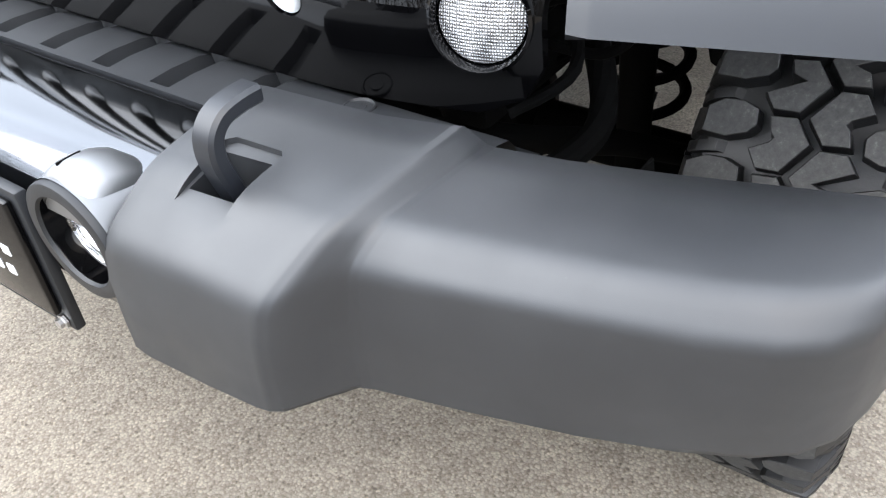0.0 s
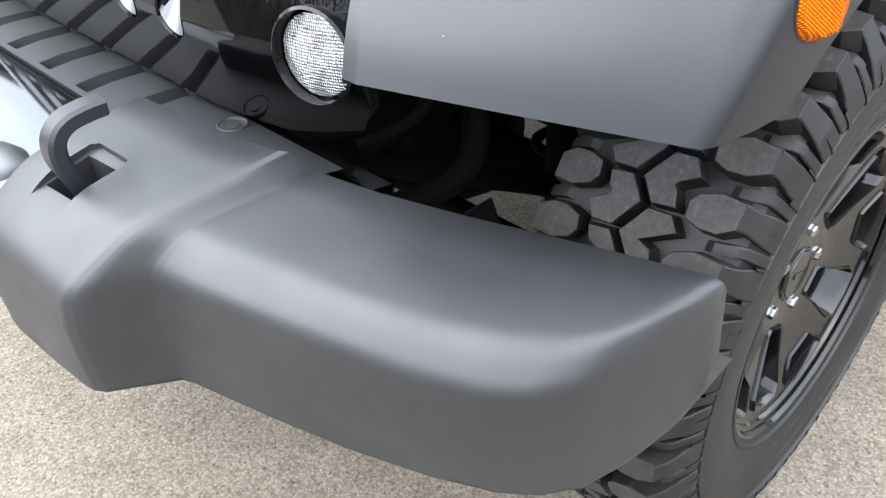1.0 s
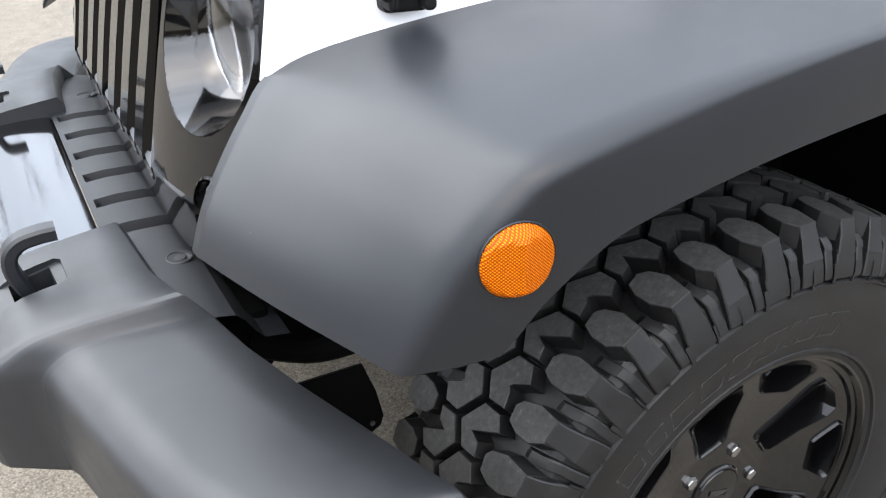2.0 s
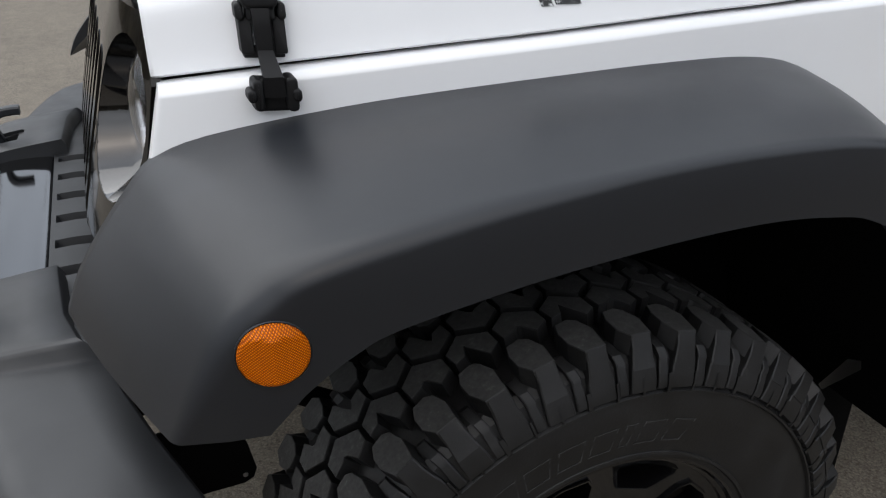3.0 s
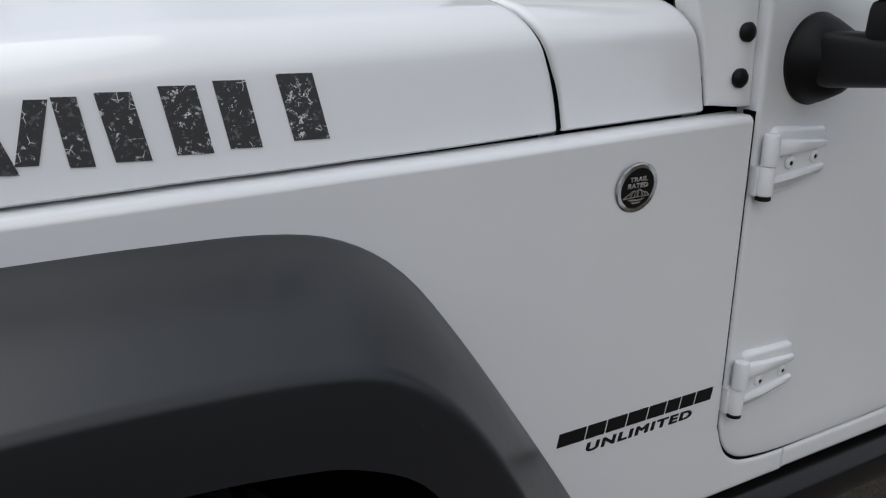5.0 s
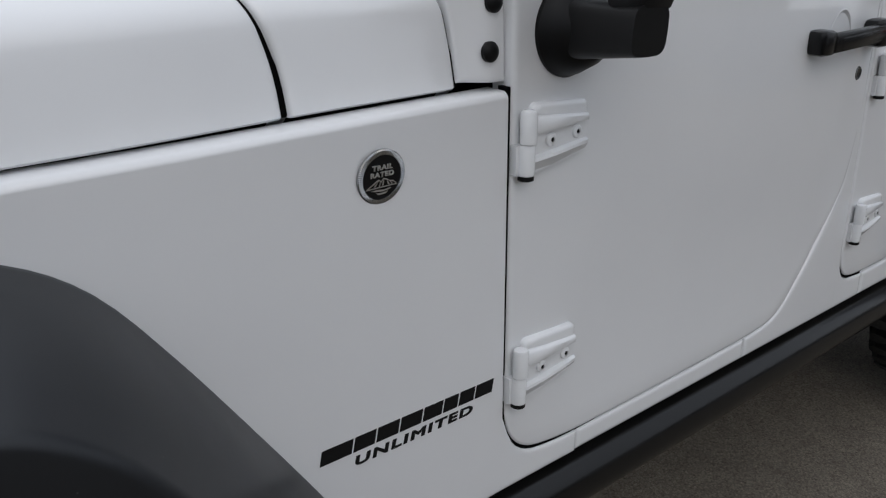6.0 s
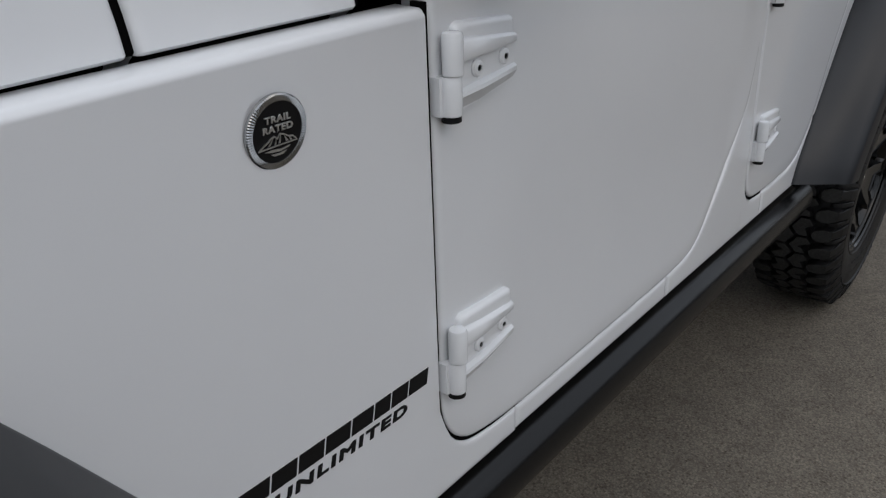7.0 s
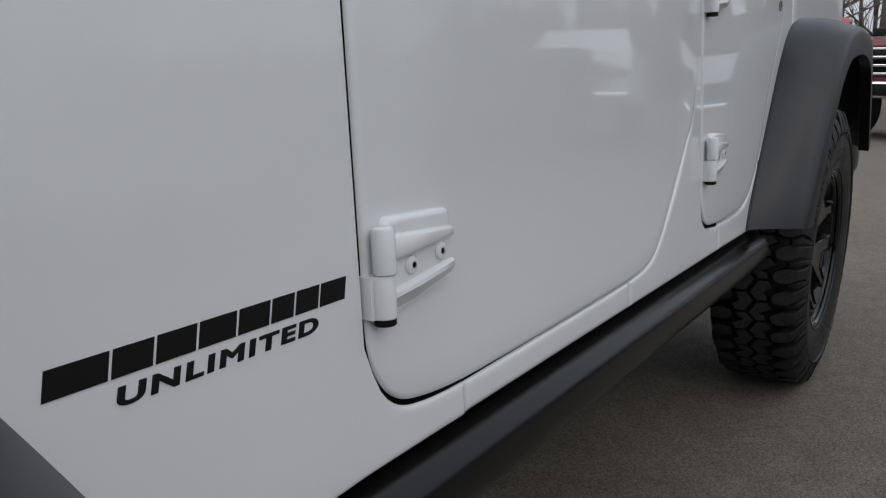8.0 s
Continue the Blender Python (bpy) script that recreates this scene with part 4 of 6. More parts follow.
for s in (-1, 1):
    # headlamp: a bucket from the grille's face back to the upright lamp, bowl, bulb shield and domed glass
    y, z = s * HEAD_Y, HEAD_Z
    x = -0.412
    ax_h = Vector((-1, 0, 0.0))
    hole = disc(y, z, HEAD_R - 0.0005, 56)
    bm = bmesh.new()
    loft(bm, [[(grille_x(*p) + 0.001, *p) for p in hole], [(0.5 * (grille_x(*p) + x), y + (p[0] - y) * 0.965, z + (p[1] - z) * 0.965) for p in hole], [(x, y + (p[0] - y) * 0.94, z + (p[1] - z) * 0.94) for p in hole], [(x + 0.004, y + (p[0] - y) * 0.89, z + (p[1] - z) * 0.89) for p in hole]], True, False)
    head = part("headlamp", bm, BOWL, car, "round headlamp in a deep bucket with clear glass", 50)
    bm = bmesh.new()
    lathe(bm, (x, y, z), ax_h, [(-0.002, 0.0895), (-0.016, 0.080), (-0.040, 0.06), (-0.056, 0.03), (-0.060, 0.001)], 48, False)
    part("reflector", bm, REFLECTOR, head)
    bm = bmesh.new()
    lathe(bm, (x, y, z), ax_h, [(-0.055, 0.018), (-0.015, 0.018), (-0.01, 0.014), (-0.01, 0.001)], 24)
    part("bulb_shield", bm, CHROME, head)
    bm = bmesh.new()
    lathe(bm, (x, y, z), ax_h, [(-0.001, 0.0900), (0.004, 0.0885), (0.014, 0.080), (0.026, 0.060), (0.033, 0.038), (0.036, 0.018), (0.037, 0.0005)], 48)
    glass = part("lamp_glass", bm, CLEAR, head)
    glass.visible_shadow = False
    # indicator lamp below it
    y, z = s * TURN_Y, TURN_Z
    x = grille_x(y, z)
    ax_t = Vector((-1, s * 0.25, 0.1)).normalized()
    bm = bmesh.new()
    lathe(bm, (x, y, z), ax_t, [(-0.03, 0.047), (0.003, 0.049), (0.005, 0.046), (-0.004, 0.043), (-0.02, 0.041)], 40, False)
    turn = part("indicator_lamp", bm, GLOSS, car, "round clear indicator lamp in the grille")
    bm = bmesh.new()
    lathe(bm, (x, y, z), ax_t, [(-0.018, 0.041), (-0.024, 0.03), (-0.03, 0.001)], 32, False)
    part("reflector", bm, REFLECTOR, turn)
    bm = bmesh.new()
    prof = []
    for k in range(13):
        rr = 0.041 * (1 - k / 12)
        prof.append((-0.006 + 0.006 * (1 - (rr / 0.041) ** 2) + (0.0012 if k % 2 else 0.0), max(rr, 0.0005)))
    lathe(bm, (x, y, z), ax_t, prof, 40)
    part("lens", bm, RIBBED, turn, "ribbed clear lens over a bright reflector", 60)


# ---- wheels ----
def tyre_mesh():
    """Mud-terrain tyre about its own centre; the outer face looks to -y."""
    bm = bmesh.new()
    prof = [(-0.095, 0.222), (-0.108, 0.228), (-0.1155, 0.250), (-0.1215, 0.285), (-0.1235, 0.318), (-0.119, 0.348), (-0.109, 0.372), (-0.098, 0.381), (-0.08, 0.3855), (0.0, 0.3865)]
    prof = prof + [(-a, b) for a, b in reversed(prof[:-1])]
    n = 96
    rings = [[(r * math.sin(2 * math.pi * k / n), a, r * math.cos(2 * math.pi * k / n)) for k in range(n)] for a, r in prof]
    loft(bm, rings, True, False)

    def at(u, v, r):
        return (r * math.sin(u), v, r * math.cos(u))

    def block(outline, low, high, chamfer=0.0009, flare=0.0022):
        """A tread block: sides that lean out to its foot, a narrow worn edge and a flat top."""
        n_o = len(outline)
        area = sum(outline[k - 1][0] * outline[k][1] - outline[k][0] * outline[k - 1][1] for k in range(n_o))
        turn_way = 1.0 if area > 0 else -1.0

        def inner(d):
            out = []
            for k in range(n_o):
                p, q, w = Vector(outline[k - 1]), Vector(outline[k]), Vector(outline[(k + 1) % n_o])
                e0, e1 = (q - p).normalized(), (w - q).normalized()
                n0, n1 = Vector((-e0.y, e0.x)) * turn_way, Vector((-e1.y, e1.x)) * turn_way
                m = n0 + n1
                m = m / max(m.length_squared / 2, 0.45)
                out.append(tuple(q + m * d))
            return out
        drop = lambda v: 0.0040 * max(0.0, (abs(v) - 0.055) / 0.05) ** 2
        base = [at(u / 0.4, v, low) for u, v in inner(-flare)]
        top0 = [at(u / 0.4, v, high - 0.0009 - drop(v)) for u, v in outline]
        top = [at(u / 0.4, v, high - drop(v)) for u, v in inner(chamfer)]
        loft(bm, [base, top0, top], True, True)

    pitches = 42
    step = 2 * math.pi * 0.4 / pitches
    phase = TREAD_PHASE * step
    rng = random.Random(4)
    # outlines in pitches round the tyre and metres from its middle: a hooked centre block, a plainer one, a shoulder lug
    hooked = [(0.04, 0.0150), (0.42, -0.0045), (0.955, 0.0150), (0.985, 0.0400), (0.735, 0.0520), (0.42, 0.0190), (0.345, 0.0330), (0.10, 0.0390)]
    plain = [(0.04, 0.0150), (0.42, -0.0045), (0.955, 0.0150), (0.985, 0.0380), (0.70, 0.0505), (0.52, 0.0330), (0.44, 0.0300), (0.36, 0.0345), (0.10, 0.0400)]
    lug = [(0.03, 0.0530), (0.30, 0.0495), (0.46, 0.0560), (0.600, 0.0760), (0.590, 0.1060), (0.145, 0.1070), (-0.03, 0.0880), (-0.055, 0.0690)]
    for i in range(pitches):
        for s in (1, -1):
            long = i % 2 == 1

            def to(a, v):
                return (phase - (i + (a if s > 0 else 0.42 - a)) * step, s * v)
            block([to(a, v) for a, v in (hooked if long else plain)], 0.383, 0.4086 + rng.uniform(-0.0005, 0.0003))
            shift = 0.0 if long else -0.0045
            block([to(a, v + (shift if v > 0.1 else 0.0)) for a, v in lug], 0.380, 0.4084 + rng.uniform(-0.0005, 0.0003))

            def flank(seg, back=0.016):
                """A rib that runs down over the shoulder; seg: distance out, radius, its two edges."""
                rings = []
                for v, r, left, right in seg:
                    a, c = to(left, 0)[0], to(right, 0)[0]
                    e = math.copysign(1.0, c - a)
                    rings.append([at(a / 0.4, s * (v - back), r - 0.007), at((a + e * 0.0005) / 0.4, s * (v - 0.0012), r), at((a + e * 0.0022) / 0.4, s * v, r), at((c - e * 0.0022) / 0.4, s * v, r), at((c - e * 0.0005) / 0.4, s * (v - 0.0012), r), at(c / 0.4, s * (v - back), r - 0.007)])
                loft(bm, rings, True, True)
            # the lug's own flank, spreading towards the sidewall, then a lower step of it
            flank([(0.1065 + shift, 0.4035, 0.150, 0.585), (0.1130 + shift * 0.8, 0.3900, 0.140, 0.595), (0.1170 + shift * 0.5, 0.3780, 0.110, 0.620), (0.1200, 0.3690, 0.080, 0.650)], 0.022)
            flank([(0.1170, 0.3730, 0.085, 0.645), (0.1222, 0.3590, 0.060, 0.675), (0.1252, 0.3475, 0.040, 0.690), (0.1258, 0.3425, 0.040, 0.690)], 0.010)
            # a curved step in the open groove beside the lug, then its rib
            flank([(0.0850, 0.3905, 0.66, 0.86), (0.0960, 0.3890, 0.68, 0.90), (0.1060, 0.3850, 0.72, 0.95), (0.1130, 0.3780, 0.75, 0.985), (0.1155, 0.3730, 0.76, 0.995)], 0.012)
            flank([(0.1135, 0.3750, 0.755, 0.985), (0.1195, 0.3620, 0.745, 0.99), (0.1240, 0.3510, 0.735, 0.995), (0.1252, 0.3430, 0.735, 0.995)], 0.010)
            # thin moulding lines that stand out at the ribs' ends
            for a in ((0.05, 0.70) if long else (0.36, 1.0)):
                flank([(0.1225, 0.3600, a - 0.010, a + 0.012), (0.1264, 0.3470, a - 0.010, a + 0.012), (0.1266, 0.3380, a - 0.010, a + 0.012)], 0.006)
    # raised ring and writing as plain bars on the outer sidewall
    for s in (-1, 1):
        for r0, r1 in ((0.334, 0.3365), (0.238, 0.242)):
            wv = 0.1245 if r0 > 0.3 else 0.1135
            loft(bm, [[at(2 * math.pi * k / n, s * (wv - 0.003), r) for k in range(n)] for r in (r0 - 0.002,)] + [[at(2 * math.pi * k / n, s * (wv + 0.0012), r) for k in range(n)] for r in (r0, r1)] + [[at(2 * math.pi * k / n, s * (wv - 0.003), r1 + 0.002) for k in range(n)]], True, False)
    me = bpy.data.meshes.new("tyre")
    bmesh.ops.recalc_face_normals(bm, faces=bm.faces)
    bm.to_mesh(me)
    bm.free()
    me.materials.append(RUBBER)
    me.materials.append(TREAD)
    for p in me.polygons:
        c = p.center
        if p.normal.dot(Vector((c.x, 0, c.z)).normalized()) > 0.93 and math.hypot(c.x, c.z) > 0.403:
            p.material_index = 1
    me.shade_smooth()
    me.set_sharp_from_angle(angle=radians(19))
    return me


def bar_mesh(width):
    """One raised outline of the sidewall's writing, as a slanting bar."""
    bm = bmesh.new()
    a, b, ra, rb, sk = -width / 2, width / 2, 0.262, 0.296, 0.025

    def quad(o, lift):
        return [(r * math.sin(u), -0.1172 - (r - 0.262) * 0.13 - lift, r * math.cos(u)) for u, r in o]
    out = [(a, ra), (b, ra), (b + sk, rb), (a + sk, rb)]
    inn = [(a + 0.007, ra + 0.0016), (b - 0.006, ra + 0.0016), (b + sk - 0.007, rb - 0.0016), (a + sk + 0.006, rb - 0.0016)]
    loft(bm, [quad(out, -0.002), quad(out, 0.0011), quad(inn, 0.0011), quad(inn, -0.002)], True, False)
    return bm


def rim_mesh():
    bm = bmesh.new()
    lathe(bm, (0, 0, 0), (0, -1, 0), [(-0.09, 0.222), (-0.085, 0.205), (-0.02, 0.195), (0.05, 0.202), (0.085, 0.212), (0.098, 0.217), (0.1005, 0.224), (0.104, 0.2295), (0.1085, 0.231), (0.1085, 0.226), (0.103, 0.222), (0.098, 0.225)], 72, False)
    return bm


def face_mesh():
    """The cast face: a shallow dish pierced by five rim windows and five long slots between them."""
    bm = bmesh.new()

    def turned(pts, deg):
        c, s = math.cos(radians(deg)), math.sin(radians(deg))
        return [(u * c + r * s, r * c - u * s) for u, r in pts]

    holes = []
    for i in range(5):
        holes.append(turned([(-0.026, 0.160), (0.026, 0.160), (0.032, 0.166), (0.052, 0.194), (0.050, 0.202), (0.026, 0.2085), (0.0, 0.2105), (-0.026, 0.2085), (-0.050, 0.202), (-0.052, 0.194), (-0.032, 0.166)], 72 * i))
        holes.append(turned([(-0.018, 0.082), (0.018, 0.082), (0.024, 0.088), (0.030, 0.130), (0.043, 0.180), (0.038, 0.197), (0.0, 0.204), (-0.038, 0.197), (-0.043, 0.180), (-0.030, 0.130), (-0.024, 0.088)], 72 * i + 36))
    n = 90
    loops = [[(0.2195 * math.sin(2 * math.pi * k / n), 0.2195 * math.cos(2 * math.pi * k / n)) for k in range(n)]] + holes
    edges = []
    for loop in loops:
        vs = [bm.verts.new((u, 0, r)) for u, r in loop]
        edges += [bm.edges.new((vs[k], vs[(k + 1) % len(vs)])) for k in range(len(vs))]
    bmesh.ops.triangle_fill(bm, use_beauty=True, use_dissolve=False, edges=edges)

    def within(pt, loop):
        hit = False
        for k in range(len(loop)):
            (a, b), (c, d) = loop[k], loop[k - 1]
            if (b > pt[1]) != (d > pt[1]) and pt[0] < (c - a) * (pt[1] - b) / (d - b) + a:
                hit = not hit
        return hit

    bad = [f for f in bm.faces if any(within((f.calc_center_median().x, f.calc_center_median().z), h) for h in holes)]
    bmesh.ops.delete(bm, geom=bad, context="FACES")
    bmesh.ops.subdivide_edges(bm, edges=[e for e in bm.edges if e.calc_length() > 0.03 and not e.is_boundary], cuts=1)
    bmesh.ops.triangulate(bm, faces=bm.faces)
    depth = lambda r: lerp([(0.0, 0.064), (0.085, 0.066), (0.11, 0.070), (0.16, 0.080), (0.205, 0.090), (0.2195, 0.094)], r)
    for v in bm.verts:
        v.co.y = -depth(math.hypot(v.co.x, v.co.z))
    bmesh.ops.recalc_face_normals(bm, faces=bm.faces)
    if sum(f.normal.y for f in bm.faces) > 0:
        bmesh.ops.reverse_faces(bm, faces=bm.faces)
    # a narrow chamfer, then the wall of each window
    rim = [e for e in bm.edges if e.is_boundary]
    centres = {}
    for h in holes:
        c = (sum(p[0] for p in h) / len(h), sum(p[1] for p in h) / len(h))
        for p in h:
            centres[(round(p[0], 5), round(p[1], 5))] = c
    for push, shrink in ((-0.0040, 0.970), (0.0008, 0.955), (0.0070, 0.935), (0.034, 0.90)):
        r = bmesh.ops.extrude_edge_only(bm, edges=rim)
        rim = [x for x in r["geom"] if isinstance(x, bmesh.types.BMEdge)]
        fresh = {}
        for v in [x for x in r["geom"] if isinstance(x, bmesh.types.BMVert)]:
            c = centres.get((round(v.co.x, 5), round(v.co.z, 5)))
            v.co.y += push
            if c:
                v.co.x, v.co.z = c[0] + (v.co.x - c[0]) * shrink, c[1] + (v.co.z - c[1]) * shrink
                fresh[(round(v.co.x, 5), round(v.co.z, 5))] = c
        centres = fresh
        rim = [e for e in rim if e.is_boundary]
    return bm


def build_wheel(name, label, at, turn):
    wheel = bpy.data.objects.new(name, None)
    scene.collection.objects.link(wheel)
    wheel.parent = car
    tagged(wheel, label)
    wheel.matrix_local = at @ Matrix.Rotation(turn, 4, "Y")
    finish("tyre", TYRE, None, wheel, "black mud-terrain tyre with chunky lugs", smooth=False)
    for nm, me in (("rim", RIM), ("wheel_face", FACE), ("brake_drum", DRUM), ("hub_cap", CAP), ("cap_mark", MARK)):
        finish(nm, me, None, wheel, smooth=False)
    if at.translation.y < 0:
        for start, widths in ((-0.92, (0.13, 0.10, 0.12, 0.12, 0.12, 0.11, 0.05, 0.11, 0.11)), (math.pi - 0.5, (0.09, 0.09, 0.05, 0.11, 0.09, 0.09, 0.07))):
            turned = start
            for w in widths:
                u = finish("raised_bar", BARS[w], None, wheel, smooth=False)
                u.matrix_local = Matrix.Rotation(turned - turn + w / 2, 4, "Y")
                turned += w + 0.035
    for i in range(5):
        u = finish("wheel_nut", NUT, None, wheel, "chrome wheel nut", smooth=False)
        u.matrix_local = Matrix.Rotation(2 * math.pi * i / 5, 4, "Y") @ Matrix.Translation((0, -0.0575, 0.0635))
    return wheel


def keep(bm, mat, name, angle=30):
    me = bpy.data.meshes.new(name)
    bmesh.ops.recalc_face_normals(bm, faces=bm.faces)
    bm.to_mesh(me)
    bm.free()
    me.materials.append(mat)
    me.shade_smooth()
    me.set_sharp_from_angle(angle=radians(angle))
    return me


TREAD_PHASE = 0.09
TYRE = tyre_mesh()
# the pale tread colour paints the highlights that the raised bars catch
BARS = {w: keep(bar_mesh(w), TREAD, "raised_bar") for w in (0.05, 0.07, 0.09, 0.10, 0.11, 0.12, 0.13)}
RIM = keep(rim_mesh(), WHEEL, "rim")
FACE = keep(face_mesh(), WHEEL, "wheel_face", 28)
bm = bmesh.new()
lathe(bm, (0, 0, 0), (0, -1, 0), [(-0.03, 0.16), (0.0, 0.165), (0.012, 0.160), (0.014, 0.07), (0.02, 0.001)], 40)
DRUM = keep(bm, UNDER, "brake_drum")
bm = bmesh.new()
lathe(bm, (0, 0, 0), (0, -1, 0), [(0.03, 0.042), (0.0665, 0.0405), (0.0685, 0.0385), (0.069, 0.0365), (0.068, 0.0355), (0.070, 0.0345), (0.0705, 0.022), (0.071, 0.0005)], 40)
CAP = keep(bm, WHEEL, "hub_cap", 25)
bm = bmesh.new()
box(bm, (0.0, -0.0714, 0.0), (0.034, 0.0016, 0.009), 0.0006)
MARK = keep(bm, SILVER, "cap_mark")
bm = bmesh.new()
lathe(bm, (0, 0, 0), (0, -1, 0), [(-0.002, 0.0125), (0.001, 0.0125), (0.003, 0.0105)], 24, True)
lathe(bm, (0, 0, 0), (0, -1, 0), [(0.001, 0.0100), (0.010, 0.0098), (0.0135, 0.008), (0.015, 0.0005)], 6)
NUT = keep(bm, NUTS, "wheel_nut", 25)
flip = Matrix.Rotation(math.pi, 4, "Z")
WY = 0.766
build_wheel("front_wheel", "gloss black alloy wheel with mud tyre", Matrix.Translation((0.010, -WY, 0.403)), radians(20))
build_wheel("rear_wheel", "gloss black alloy wheel with mud tyre", Matrix.Translation((RX, -0.722, 0.403)), radians(-30))
build_wheel("front_wheel", "gloss black alloy wheel with mud tyre", Matrix.Translation((0, WY, 0.403)) @ flip, 0.3)
build_wheel("rear_wheel", "gloss black alloy wheel with mud tyre", Matrix.Translation((RX, 0.748, 0.403)) @ flip, 0.9)

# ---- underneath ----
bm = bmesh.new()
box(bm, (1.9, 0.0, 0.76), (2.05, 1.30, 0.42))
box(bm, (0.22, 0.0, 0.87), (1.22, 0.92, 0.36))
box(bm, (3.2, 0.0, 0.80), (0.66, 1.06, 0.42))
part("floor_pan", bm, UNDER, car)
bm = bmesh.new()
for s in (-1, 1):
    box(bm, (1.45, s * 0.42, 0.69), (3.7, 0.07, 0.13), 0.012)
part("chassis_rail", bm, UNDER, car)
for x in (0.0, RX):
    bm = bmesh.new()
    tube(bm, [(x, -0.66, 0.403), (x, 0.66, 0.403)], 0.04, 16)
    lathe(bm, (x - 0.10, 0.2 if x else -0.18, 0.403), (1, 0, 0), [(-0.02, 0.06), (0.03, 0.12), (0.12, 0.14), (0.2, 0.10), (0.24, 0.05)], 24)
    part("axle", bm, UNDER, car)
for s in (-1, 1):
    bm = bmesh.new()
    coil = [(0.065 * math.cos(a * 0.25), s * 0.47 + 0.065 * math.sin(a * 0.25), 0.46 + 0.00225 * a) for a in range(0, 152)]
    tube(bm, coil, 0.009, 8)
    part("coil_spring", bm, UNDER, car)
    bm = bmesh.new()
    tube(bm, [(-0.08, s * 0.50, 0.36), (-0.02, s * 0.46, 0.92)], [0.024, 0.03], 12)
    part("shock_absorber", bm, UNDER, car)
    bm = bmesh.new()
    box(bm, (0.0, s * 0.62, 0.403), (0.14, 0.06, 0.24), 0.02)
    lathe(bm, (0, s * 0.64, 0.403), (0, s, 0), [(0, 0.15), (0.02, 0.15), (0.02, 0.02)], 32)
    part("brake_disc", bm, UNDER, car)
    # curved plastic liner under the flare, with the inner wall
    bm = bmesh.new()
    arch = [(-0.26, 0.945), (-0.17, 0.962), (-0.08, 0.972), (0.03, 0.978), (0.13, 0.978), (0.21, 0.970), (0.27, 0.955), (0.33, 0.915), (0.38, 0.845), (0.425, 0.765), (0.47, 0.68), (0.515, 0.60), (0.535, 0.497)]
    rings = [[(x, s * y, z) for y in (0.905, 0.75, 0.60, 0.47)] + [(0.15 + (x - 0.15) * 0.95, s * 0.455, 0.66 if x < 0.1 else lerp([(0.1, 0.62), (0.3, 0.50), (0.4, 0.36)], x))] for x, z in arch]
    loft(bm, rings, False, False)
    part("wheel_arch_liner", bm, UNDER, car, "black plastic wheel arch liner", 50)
    bm = bmesh.new()
    box(bm, (0.59, s * 0.565, 0.42), (0.10, 0.27, 0.36), 0.01)
    part("body_mount", bm, UNDER, car)
bm = bmesh.new()
prism(bm, [(-0.727, 0.514), (-0.735, 0.510), (-0.790, 0.583), (-0.786, 0.596), (-0.765, 0.586)], lambda u, v, d: (0.505 + d, u, v), -0.0015, 0.0015)
part("liner_tab", bm, STEEL, car, "bare metal tab behind the wheel")
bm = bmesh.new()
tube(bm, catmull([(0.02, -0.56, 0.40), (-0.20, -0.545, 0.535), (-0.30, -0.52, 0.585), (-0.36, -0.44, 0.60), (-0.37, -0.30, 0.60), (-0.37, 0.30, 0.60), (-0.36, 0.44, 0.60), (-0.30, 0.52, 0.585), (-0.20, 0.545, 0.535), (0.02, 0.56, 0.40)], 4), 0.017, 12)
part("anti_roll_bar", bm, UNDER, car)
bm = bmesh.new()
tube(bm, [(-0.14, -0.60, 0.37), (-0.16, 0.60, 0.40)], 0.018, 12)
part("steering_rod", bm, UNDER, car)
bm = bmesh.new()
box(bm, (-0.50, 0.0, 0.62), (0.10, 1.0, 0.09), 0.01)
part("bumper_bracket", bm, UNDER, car)
